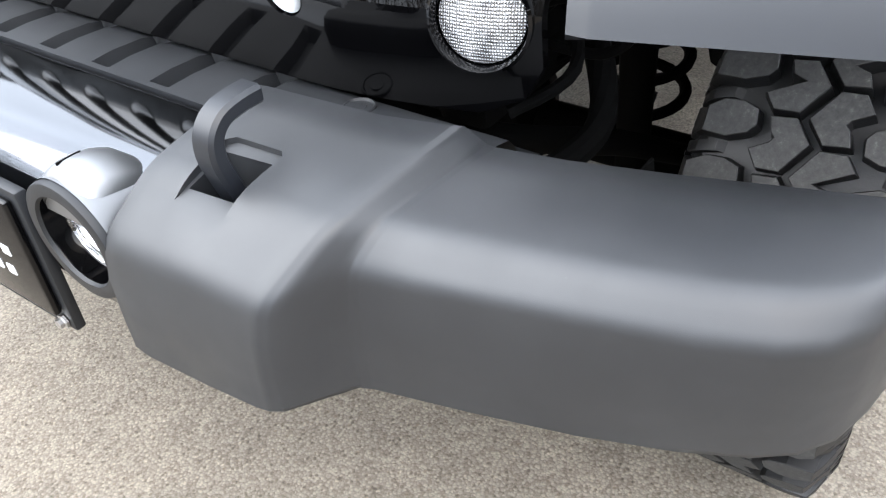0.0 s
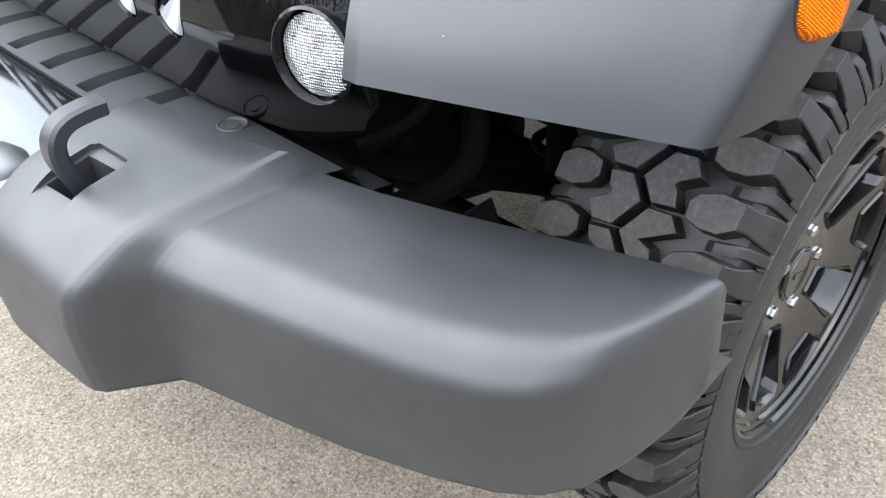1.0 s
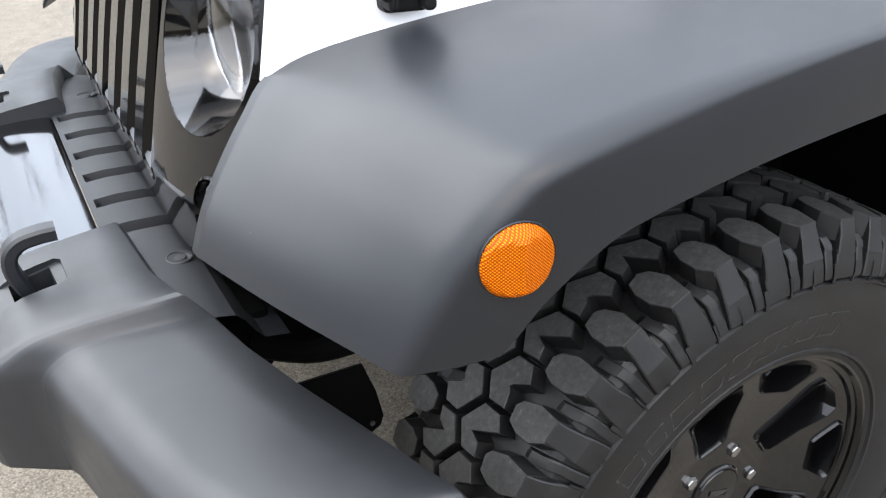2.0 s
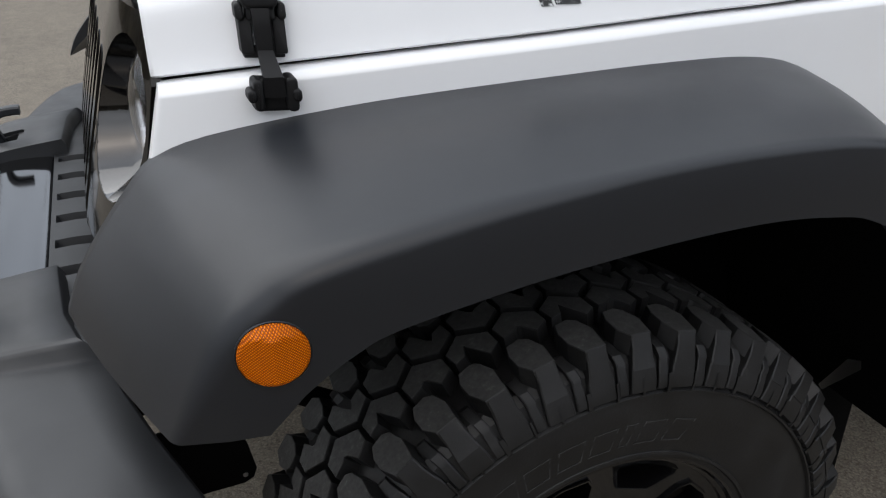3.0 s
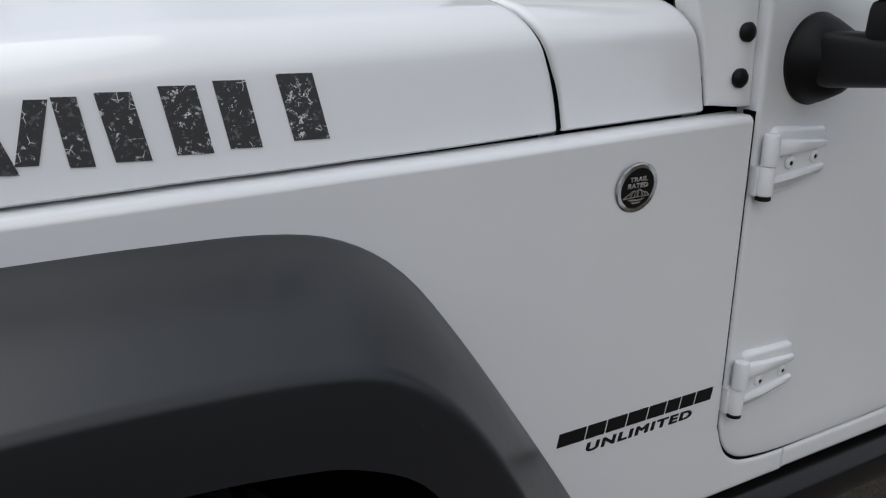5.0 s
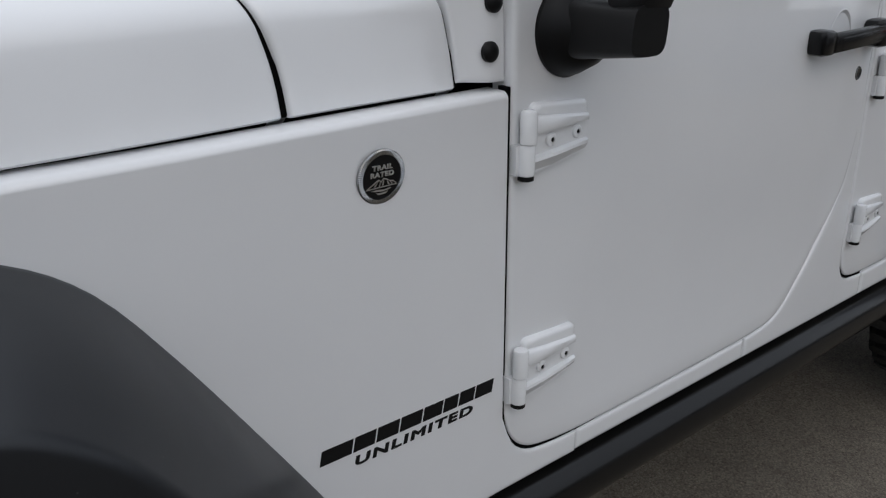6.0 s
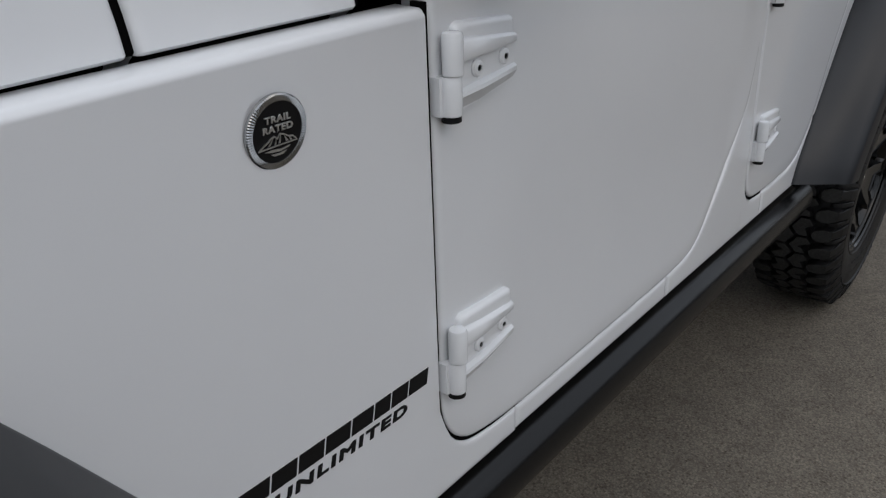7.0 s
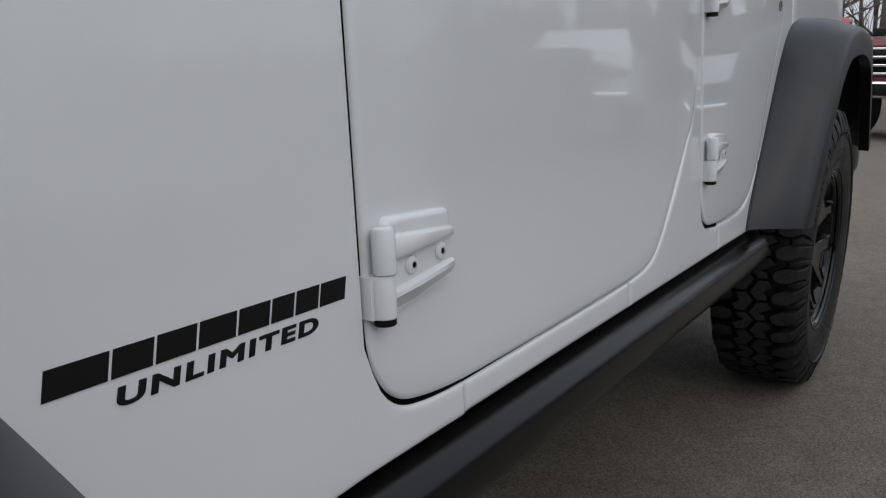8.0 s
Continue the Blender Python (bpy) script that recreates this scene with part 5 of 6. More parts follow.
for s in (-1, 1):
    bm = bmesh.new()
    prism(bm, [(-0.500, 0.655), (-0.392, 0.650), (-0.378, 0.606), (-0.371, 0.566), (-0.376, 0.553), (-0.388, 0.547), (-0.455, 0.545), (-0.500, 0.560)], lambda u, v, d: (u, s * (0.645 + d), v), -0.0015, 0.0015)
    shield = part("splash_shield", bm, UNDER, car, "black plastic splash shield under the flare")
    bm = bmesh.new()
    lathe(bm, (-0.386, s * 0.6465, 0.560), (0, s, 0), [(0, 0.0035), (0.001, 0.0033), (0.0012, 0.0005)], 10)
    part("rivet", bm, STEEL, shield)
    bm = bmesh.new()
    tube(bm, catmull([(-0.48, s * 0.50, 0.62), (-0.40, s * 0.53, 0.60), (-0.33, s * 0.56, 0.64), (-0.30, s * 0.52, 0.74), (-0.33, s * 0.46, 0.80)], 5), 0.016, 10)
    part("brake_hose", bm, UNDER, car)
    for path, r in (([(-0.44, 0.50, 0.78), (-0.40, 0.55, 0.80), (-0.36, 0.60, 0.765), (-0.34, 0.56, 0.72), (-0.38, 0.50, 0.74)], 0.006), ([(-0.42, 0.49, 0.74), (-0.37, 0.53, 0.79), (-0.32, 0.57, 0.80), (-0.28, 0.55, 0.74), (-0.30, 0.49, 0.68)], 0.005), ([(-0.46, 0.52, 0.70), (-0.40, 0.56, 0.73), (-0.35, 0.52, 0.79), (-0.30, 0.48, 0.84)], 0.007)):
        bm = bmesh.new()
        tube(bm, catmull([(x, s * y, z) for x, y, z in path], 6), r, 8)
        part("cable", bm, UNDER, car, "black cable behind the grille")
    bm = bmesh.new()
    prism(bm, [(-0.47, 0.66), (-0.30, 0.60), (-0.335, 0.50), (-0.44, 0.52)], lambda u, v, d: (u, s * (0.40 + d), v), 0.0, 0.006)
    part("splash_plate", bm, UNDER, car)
bm = bmesh.new()
sect = []
for cy, cz, a0 in ((0.010, 0.012, 0), (-0.012, 0.008, 90), (-0.012, -0.004, 180), (0.010, -0.006, 270)):
    sect += [(cy + 0.038 * math.cos(radians(a0 + 18 * k)), cz + 0.038 * math.sin(radians(a0 + 18 * k))) for k in range(6)]
loft(bm, [[(x, -0.734 + a * e, 0.489 + b * e) for a, b in sect] for x, e in ((0.75, 0.9), (0.756, 1.0), (1.2, 1.0), (1.8, 1.0), (2.394, 1.0), (2.40, 0.9))])
rail = part("side_rail", bm, SATIN, car, "satin black steel side rail")
for x in (0.95, 1.6, 2.25):
    bm = bmesh.new()
    tube(bm, [(x, -0.74, 0.50), (x, -0.55, 0.53)], 0.02, 10)
    part("rail_bracket", bm, SATIN, rail)
mirrored(rail)
bm = bmesh.new()
box(bm, (1.6, -0.70, 0.545), (1.75, 0.06, 0.03), 0.006)
mirrored(part("sill_flange", bm, DARK, car))


# ---- side fittings ----
def hinge(parent, x, z, label):
    """A bolted door hinge: barrel in two knuckles, a ribbed leaf on the door and a short leaf on the body."""
    y = side_y(x, z + 0.05)
    slope = 0.065

    def sy(u, v, d):
        return (x + u, side_y(x, z + 0.88 * v) - d * (1.0 if u < 0.02 else 1.25 - 0.45 * u / 0.12), z + 0.88 * v)

    bm = bmesh.new()
    lathe(bm, (x, y - 0.0150, z + 0.0475), (0, slope, 1), [(0.0, 0.0102), (0.0010, 0.0110), (0.0385, 0.0110), (0.0415, 0.0098), (0.0428, 0.0070), (0.0432, 0.0005)], 28)
    part("hinge", bm, WHITE, parent, label, 30)
    bm = bmesh.new()
    lathe(bm, (x, y - 0.0150, z + 0.0070), (0, slope, 1), [(0.0, 0.0104), (0.001, 0.0110), (0.0385, 0.0110), (0.0398, 0.0104)], 28)
    prism(bm, [(-0.0150, 0.008), (-0.004, 0.006), (-0.004, 0.052), (-0.0150, 0.052)], sy, -0.006, 0.009)
    part("hinge_knuckle", bm, WHITE, parent, "", 30)
    bm = bmesh.new()
    lathe(bm, (x, y - 0.0150, z), (0, slope, 1), [(0.0, 0.0088), (0.001, 0.0105), (0.0070, 0.0105)], 28)
    part("hinge_bush", bm, DARK, parent)
    bm = bmesh.new()
    outer_o = [(0.005, 0.005), (0.018, 0.007), (0.116, 0.024), (0.120, 0.029), (0.120, 0.080), (0.116, 0.084), (0.02, 0.094), (0.005, 0.094)]
    cx0, cz0 = 0.062, 0.055
    sh = lambda k: [(cx0 + (u - cx0) * k, cz0 + (v - cz0) * k) for u, v in outer_o]
    loft(bm, [[sy(u, v, 0.0) for u, v in outer_o], [sy(u, v, 0.0088) for u, v in sh(0.985)], [sy(u, v, 0.0100) for u, v in sh(0.965)]])
    part("hinge_leaf", bm, WHITE, parent, "", 30)
    # a folded rib below the sunk field of the screws and a broad one above it
    for rows in (((0.033, 0.0460, 0.0095), (0.0305, 0.0435, 0.0160), (0.0260, 0.0390, 0.0168), (0.0235, 0.0365, 0.0150), (0.0065, 0.0275, 0.0085), (0.0065, 0.0275, 0.0020), (0.033, 0.0460, 0.0020)),
                 ((0.0640, 0.0715, 0.0095), (0.0665, 0.0735, 0.0158), (0.0690, 0.0750, 0.0168), (0.0885, 0.0800, 0.0165), (0.0920, 0.0820, 0.0140), (0.0935, 0.0830, 0.0080), (0.0935, 0.0830, 0.0020), (0.0640, 0.0715, 0.0020))):
        bm = bmesh.new()
        rings = []
        for u, t, k in ((0.009, 0.0, 0.9), (0.012, 0.025, 1.0), (0.05, 0.36, 1.0), (0.09, 0.73, 1.0), (0.116, 0.97, 1.0), (0.1185, 1.0, 0.85)):
            rings.append([sy(u, a + (b - a) * t, d * k) for a, b, d in rows])
        loft(bm, rings)
        part("hinge_rib", bm, WHITE, parent, "", 40)
    bm = bmesh.new()
    boss = [(0.112 + 0.008 * math.cos(a), 0.0955 + 0.008 * math.sin(a)) for a in [math.pi / 8 * k for k in range(5)]] + [(0.022 + 0.010 * math.cos(a), 0.0985 + 0.010 * math.sin(a)) for a in [math.pi / 2 + math.pi / 8 * k for k in range(5)]] + [(0.012, 0.070), (0.120, 0.070)]
    rings = []
    for k, d in ((0.0, -0.002), (0.0, 0.0050), (0.0012, 0.0078), (0.0035, 0.0096), (0.0065, 0.0102)):
        rings.append([sy(u - k * (1 if u > 0.06 else -1), v - (k if v > 0.08 else 0.0), d) for u, v in boss])
    loft(bm, rings)
    part("hinge_swage", bm, WHITE, parent, "", 40)
    for u, v in ((0.046, 0.0530), (0.097, 0.0575)):
        bm = bmesh.new()
        c = Vector(sy(u, v, 0.0095))
        lathe(bm, c, (0, -1, slope), [(-0.002, 0.0092), (0.0012, 0.0092), (0.0030, 0.0078), (0.0038, 0.0050), (0.0038, 0.0034)], 20, False)
        part("hinge_screw", bm, WHITE, parent)
        bm = bmesh.new()
        lathe(bm, c, (0, -1, slope), [(-0.002, 0.0034), (0.0026, 0.0034), (0.0026, 0.0005)], 6)
        part("screw_socket", bm, DARK, parent)


hinge(front_door, 0.929, 1.017, "white painted door hinge with two bolts")
hinge(front_door, 0.926, 0.693, "white painted door hinge with two bolts")
hinge(rear_door, 1.945, 1.014, "white painted door hinge with two bolts")
hinge(rear_door, 1.945, 0.703, "white painted door hinge with two bolts")

# door mirror on its round foot
bm = bmesh.new()
MC = Vector((1.008, side_y(1.0, 1.2), 1.198))
lathe(bm, MC + Vector((0.001, 0, 0)), (0.05, -1, 0.05), [(-0.005, 0.060), (0.004, 0.0605), (0.006, 0.0585), (0.016, 0.0555), (0.040, 0.043), (0.046, 0.035), (0.048, 0.001)], 40)
mirror = part("door_mirror", bm, DARK, front_door, "black plastic door mirror arm", 30)
bm = bmesh.new()
arm = []
for t in range(9):
    k = t / 8
    p = MC + Vector((0.0 - 0.024 * k, -0.030 - 0.115 * k, 0.004 + 0.012 * k))
    w, h = 0.038 - 0.006 * k, 0.037 - 0.008 * k
    arm.append([tuple(p + Vector((w * math.copysign(abs(math.cos(a)) ** 0.5, math.cos(a)), 0, h * math.copysign(abs(math.sin(a)) ** 0.5, math.sin(a))))) for a in [2 * math.pi * j / 24 for j in range(24)]])
loft(bm, arm)
box(bm, MC + Vector((-0.016, -0.120, 0.060)), (0.065, 0.055, 0.05), 0.012)
part("mirror_arm", bm, DARK, mirror, "", 40)
bm = bmesh.new()
box(bm, MC + Vector((-0.02, -0.150, 0.165)), (0.09, 0.20, 0.16), 0.03, None, 3)
part("mirror_head", bm, DARK, mirror, "", 40)


def door_handle(parent, x, z):
    y = lambda u, v: side_y(x + u, z + v)
    bm = bmesh.new()
    n = 28
    rings = []
    for k, d in ((1.0, -0.0015), (0.97, -0.0022), (0.9, 0.0005), (0.7, 0.008), (0.4, 0.014), (0.01, 0.016)):
        rings.append([(x - 0.002 + 0.046 * k * math.cos(2 * math.pi * i / n), y(0, -0.02) + 1.3 * d, z - 0.018 + 0.072 * k * math.sin(2 * math.pi * i / n)) for i in range(n)])
    loft(bm, rings, True, False)
    part("handle_dish", bm, WHITE, parent, "", 50)
    bm = bmesh.new()
    box(bm, (x - 0.097, y(-0.09, 0) - 0.018, z), (0.045, 0.042, 0.044), 0.010)
    box(bm, (x + 0.02, y(0, 0) - 0.032, z + 0.004), (0.21, 0.018, 0.034), 0.005, Matrix.Rotation(radians(-2.5), 4, "Y"))
    box(bm, (x + 0.02, y(0, 0) - 0.0395, z + 0.004), (0.17, 0.006, 0.020), 0.0025, Matrix.Rotation(radians(-2.5), 4, "Y"))
    box(bm, (x + 0.125, y(0.12, 0) - 0.020, z + 0.006), (0.06, 0.046, 0.052), 0.012)
    part("door_handle", bm, SATIN, parent, "black plastic door handle with push button", 40)
    bm = bmesh.new()
    lathe(bm, (x + 0.105, y(0.10, -0.07) , z - 0.072), (0, -1, 0.06), [(-0.003, 0.0135), (0.002, 0.0135), (0.0032, 0.012), (0.0026, 0.010), (0.003, 0.001)], 24)
    part("door_lock", bm, GLASS, parent, "metal door lock cylinder")


door_handle(front_door, 1.752, 1.143)
door_handle(rear_door, 2.46, 1.143)

# black cap bolts in the windscreen foot
for x, z in ((0.888, 1.176), (0.893, 1.233)):
    bm = bmesh.new()
    lathe(bm, (x, pillar_y(x, z), z), (0, -1, 0.1), [(-0.002, 0.0125), (0.003, 0.0125), (0.006, 0.010), (0.008, 0.005), (0.0082, 0.0005)], 20)
    part("cap_bolt", bm, DARK, pillar, "black domed bolt cap")

# ---- round badge on the wing ----
BC = Vector((0.7110, side_y(0.7110, 1.0565) - 0.0005, 1.0565))
tilt = Matrix.Translation(BC) @ Matrix.Rotation(math.atan(0.065), 4, "X") @ Matrix.Diagonal((0.955, 1, 0.955, 1))


def on_badge(u, v, d):
    return tuple(tilt @ Vector((u, -d, v)))


bm = bmesh.new()
n = 168
rings = []
for r, d in ((0.0335, 0.0), (0.0335, 0.003), (0.0325, 0.0045), (0.0315, 0.0048), (0.0275, 0.0045), (0.0268, 0.0032)):
    rings.append([on_badge((r - (0.0006 if (i % 2 and 0.0270 < r < 0.033) else 0)) * math.cos(2 * math.pi * i / n), (r - (0.0006 if (i % 2 and 0.0270 < r < 0.033) else 0)) * math.sin(2 * math.pi * i / n), d - (0.0006 if (i % 2 and 0.0270 < r < 0.033) else 0)) for i in range(n)])
loft(bm, rings, True, False)
badge = part("wing_badge", bm, NUTS, car, "round metal badge with black centre", 20)
bm = bmesh.new()
loft(bm, [[on_badge(r * math.cos(2 * math.pi * i / 48), r * math.sin(2 * math.pi * i / 48), d) for i in range(48)] for r, d in ((0.0272, 0.001), (0.0270, 0.0034), (0.02, 0.0034), (0.0005, 0.0034))], True, False)
part("badge_centre", bm, VINYL, badge)
for text, v in (("TRAIL", 0.0094), ("RATED", 0.0010)):
    cu = bpy.data.curves.new("lettering", "FONT")
    cu.body, cu.align_x, cu.size, cu.extrude, cu.bevel_depth, cu.space_character, cu.offset = text, "CENTER", 0.0084, 0.0004, 0.0002, 1.1, 0.0001
    ob = bpy.data.objects.new("lettering", cu)
    scene.collection.objects.link(ob)
    dg = bpy.context.evaluated_depsgraph_get()
    dg.update()
    me = bpy.data.meshes.new_from_object(ob.evaluated_get(dg))
    bpy.data.objects.remove(ob)
    me.transform(tilt @ Matrix.Translation((0, -0.0038, v)) @ Matrix.Rotation(math.pi / 2, 4, "X") @ Matrix.Diagonal((1.2, 0.98, 1, 1)))
    me.materials.clear()
    finish("lettering", me, RELIEF, badge, smooth=False)
bm = bmesh.new()
ridge = [(-0.0205, -0.0115), (-0.016, -0.0085), (-0.011, -0.006), (-0.008, -0.0035), (-0.004, -0.0022), (-0.001, -0.005), (0.002, -0.0012), (0.007, -0.0025), (0.012, -0.0055), (0.0165, -0.006), (0.0205, -0.0095)]
prism(bm, ridge + [(u, v - 0.0014) for u, v in reversed(ridge)], on_badge, 0.003, 0.0044)
for peak, foot, w in (((-0.005, -0.004), (-0.011, -0.0105), 0.0022), ((-0.002, -0.0055), (-0.004, -0.0108), 0.0018), ((0.003, -0.003), (0.0005, -0.0100), 0.0022), ((0.007, -0.0042), (0.009, -0.0098), 0.0026), ((0.0125, -0.007), (0.014, -0.0100), 0.0020)):
    prism(bm, [peak, (foot[0] + w, foot[1]), (foot[0], foot[1] - 0.0003)], on_badge, 0.003, 0.0042)
prism(bm, [(-0.0215, -0.0122), (0.0, -0.0113), (0.0215, -0.0108), (0.0215, -0.0118), (0.0, -0.0124), (-0.0215, -0.0134)], on_badge, 0.003, 0.0042)
prism(bm, [(-0.015, -0.0152), (-0.006, -0.0146), (0.004, -0.0156), (0.014, -0.0142), (0.012, -0.0160), (0.002, -0.0176), (-0.008, -0.0168)], on_badge, 0.003, 0.0040)
prism(bm, [(-0.008, -0.0188), (0.002, -0.0192), (0.010, -0.0180), (0.006, -0.0208), (-0.004, -0.0210)], on_badge, 0.003, 0.0040)
part("badge_relief", bm, RELIEF, badge, "", 20)

# ---- decals: worn bars on the bonnet side, plain bars on the wing ----
def bonnet_decal():
    # foot x, head x, width, foot and head trimmed by, for each slanting bar of the stencil
    strokes = [(0.015, -0.010, 0.014, 0, 0), (0.040, 0.018, 0.030, 0, 0), (0.060, 0.076, 0.019, 0.006, 0), (0.106, 0.098, 0.021, 0, 0), (0.149, 0.138, 0.031, 0, 0),
               (0.203, 0.193, 0.033, 0, 0), (0.250, 0.240, 0.030, 0, 0), (0.314, 0.302, 0.036, 0, 0)]
    for foot, head, w, t0, t1 in strokes:
        z_low = lambda x: lerp([(0.0, 1.1200), (0.34, 1.1415)], x)
        z_top = lambda x: lerp([(0.0, 1.1800), (0.34, 1.2055)], x)
        bm = bmesh.new()
        rows = []
        n = 4
        for k in range(n + 1):
            z0, z1 = z_low(foot) + t0, z_top(head) - t1
            z = z0 + (z1 - z0) * k / n
            f = (z - z_low(foot)) / (z_top(head) - z_low(foot))
            c = foot + (head - foot) * f
            rows.append([(x, hood_y(x, z) - d, z) for d in (0.0012, 0.0012) for x in (c - w / 2, c + w / 2)])
        verts = []
        for r in rows:
            (a0, b0) = r[0], r[1]
            verts += [a0, b0, (b0[0], b0[1] + 0.002, b0[2]), (a0[0], a0[1] + 0.002, a0[2])]
        loft(bm, [verts[i * 4:i * 4 + 4] for i in range(n + 1)])
        part("bonnet_stencil", bm, DECAL, car, "", 30)


bonnet_decal()


def bar_row(x0, z0, z1, widths, gap, slant):
    """A row of plain slanting bars, one for each mark of the name."""
    a = x0
    for w in widths:
        b = a + w
        bm = bmesh.new()
        prism(bm, [(a, z0), (b, z0), (b + slant, z1), (a + slant, z1)], lambda u, v, d: (u, side_y(u, v) - d, v), -0.001, 0.0008)
        part("name_bar", bm, VINYL, car)
        a = b + gap


bar_row(0.612, 0.7255, 0.7445, (0.044, 0.031, 0.033, 0.034, 0.031, 0.024, 0.026, 0.031), 0.0028, 0.004)


def lettered(name, text, size, parent, mat, m, extrude=0.0004, offset=0.0, space=1.0):
    """Raised or printed words in the built-in font, laid out in the x-y plane and then moved by m."""
    cu = bpy.data.curves.new(name, "FONT")
    cu.body, cu.align_x, cu.size, cu.extrude, cu.bevel_depth, cu.space_character = text, "CENTER", size, extrude, offset, space
    ob = bpy.data.objects.new(name, cu)
    scene.collection.objects.link(ob)
    dg = bpy.context.evaluated_depsgraph_get()
    dg.update()
    me = bpy.data.meshes.new_from_object(ob.evaluated_get(dg))
    bpy.data.objects.remove(ob)
    xs = [v.co.x for v in me.vertices]
    me.transform(m @ Matrix.Diagonal((1 / (max(xs) - min(xs)), 1, 1, 1)))
    me.materials.clear()
    return finish(name, me, mat, parent, smooth=False)


slant = Matrix(((1, 0.25, 0, 0), (0, 1, 0, 0), (0, 0, 1, 0), (0, 0, 0, 1)))
lettered("lettering", "UNLIMITED", 0.0172, car, VINYL, Matrix.Translation((0.7545, side_y(0.75, 0.711) - 0.0006, 0.7065)) @ Matrix.Rotation(math.pi / 2 - 0.065, 4, "X") @ slant @ Matrix.Diagonal((0.190, 1, 1, 1)), 0.0003, 0.0007, 1.2)

# ---- bonnet catch: rubber strap between two black brackets ----
def catch_at(u, v, d):
    """u along the car, v upwards, d out from the bonnet's side."""
    x = -0.3010 + 0.88 * u
    y = hood_y(x, 1.075 + v) if v > 0.0 else side_y(x, 1.075 + v)
    return (x, y - d, 1.075 + v)


def catch_block(u0, u1, v0, v1, d0, d1, r, name, parent, mat=None):
    """Moulded block with rounded corners and a rounded outer face."""
    rings = []
    steps = [(d0, 0.0), (d1 - 0.6 * r, 0.0)] + [(d1 - 0.6 * r * (1 - math.sin(k * math.pi / 6)), 0.6 * r * (1 - math.cos(k * math.pi / 6))) for k in (1, 2, 3)]
    for d, inset in steps:
        q = r - inset * 0.8
        ringp = []
        for cu, cv, a0 in ((u1 - inset - q, v1 - inset - q, 0), (u0 + inset + q, v1 - inset - q, 1), (u0 + inset + q, v0 + inset + q, 2), (u1 - inset - q, v0 + inset + q, 3)):
            for k in range(5):
                a = (a0 + k / 4) * math.pi / 2
                ringp.append(catch_at(cu + q * math.cos(a), cv + q * math.sin(a), d))
        rings.append(ringp)
    bm = bmesh.new()
    loft(bm, rings)
    bmesh.ops.recalc_face_normals(bm, faces=bm.faces)
    return part(name, bm, mat or DARK, parent, "", 40)


bm = bmesh.new()
strap = [(0.078, 0.020, 0.0095), (0.070, 0.024, 0.0105), (0.056, 0.028, 0.0105), (0.035, 0.027, 0.0095), (0.012, 0.024, 0.009), (-0.010, 0.024, 0.0115), (-0.032, 0.022, 0.013)]
rings = []
for v, d, w in strap:
    rings.append([catch_at(0.003 * -v * 10 - w, v, d - 0.003), catch_at(0.003 * -v * 10 + w, v, d - 0.003), catch_at(0.003 * -v * 10 + w, v, d + 0.004), catch_at(0.003 * -v * 10 - w, v, d + 0.004)])
loft(bm, rings)
catch = part("bonnet_catch", bm, DARK, car, "black rubber bonnet catch with plastic brackets", 35)
catch_block(-0.0220, 0.0205, 0.0545, 0.086, 0.004, 0.034, 0.008, "catch_head", catch)
catch_block(-0.0170, 0.0170, 0.042, 0.058, 0.006, 0.024, 0.003, "catch_yoke", catch)
for u in (-0.0245, 0.0245):
    catch_block(u - 0.0050, u + 0.0050, 0.042, 0.060, 0.010, 0.026, 0.0045, "catch_pin", catch)
for u in (-0.0185, 0.0205):
    catch_block(u - 0.0075, u + 0.0075, 0.006, 0.045, 0.0, 0.019, 0.0025, "catch_plate", catch)
catch_block(-0.0230, 0.0255, 0.001, 0.012, -0.004, 0.012, 0.0015, "catch_base", catch)
catch_block(-0.0240, 0.0270, -0.050, -0.014, 0.0, 0.016, 0.007, "catch_foot", catch)
catch_block(-0.0245, -0.0125, -0.046, -0.012, 0.006, 0.031, 0.0055, "catch_ear", catch)
catch_block(0.0135, 0.0275, -0.047, -0.010, 0.006, 0.031, 0.0055, "catch_ear", catch)
for u in (-0.0265, 0.0255):
    catch_block(u - 0.0055, u + 0.0055, -0.036, -0.022, 0.014, 0.0335, 0.005, "catch_pin", catch)

# ---- rear body and plain upper body that closes the car ----
arch_panel = panel("arch_panel", dense(2.382, 2.72, 0.012), lambda x: lerp([(2.27, 0.553), (2.394, 0.69), (2.496, 0.81), (2.596, 0.92), (2.70, 0.99), (2.73, 1.0)], x), lambda x: lerp(DOOR2, x) - 0.006 if x < 2.634 else BELT, 8, lambda x, z: side_y(x, z) + 0.001, car, WHITE, 0.003, 0.03)
quarter = panel("rear_quarter", dense(2.722, 3.55, 0.05), lambda x: 1.0 if abs(x - RX) < 0.30 else lerp([(2.6, 1.0), (3.25, 0.95), (3.45, 0.70), (3.6, 0.62)], x), lambda x: BELT, 6, side_y, car, WHITE, 0.006, 0.03)
for ob in (front_door, rear_door, arch_panel, quarter):
    mirrored(ob)
mirrored(pillar)
bm = bmesh.new()
box(bm, (3.56, 0, 0.95), (0.04, 1.42, 0.68), 0.015)
part("tailgate", bm, WHITE, car)
bm = bmesh.new()
box(bm, (3.68, 0, 0.62), (0.16, 1.60, 0.16), 0.03)
part("rear_bumper", bm, BUMPER, car)
bm = bmesh.new()
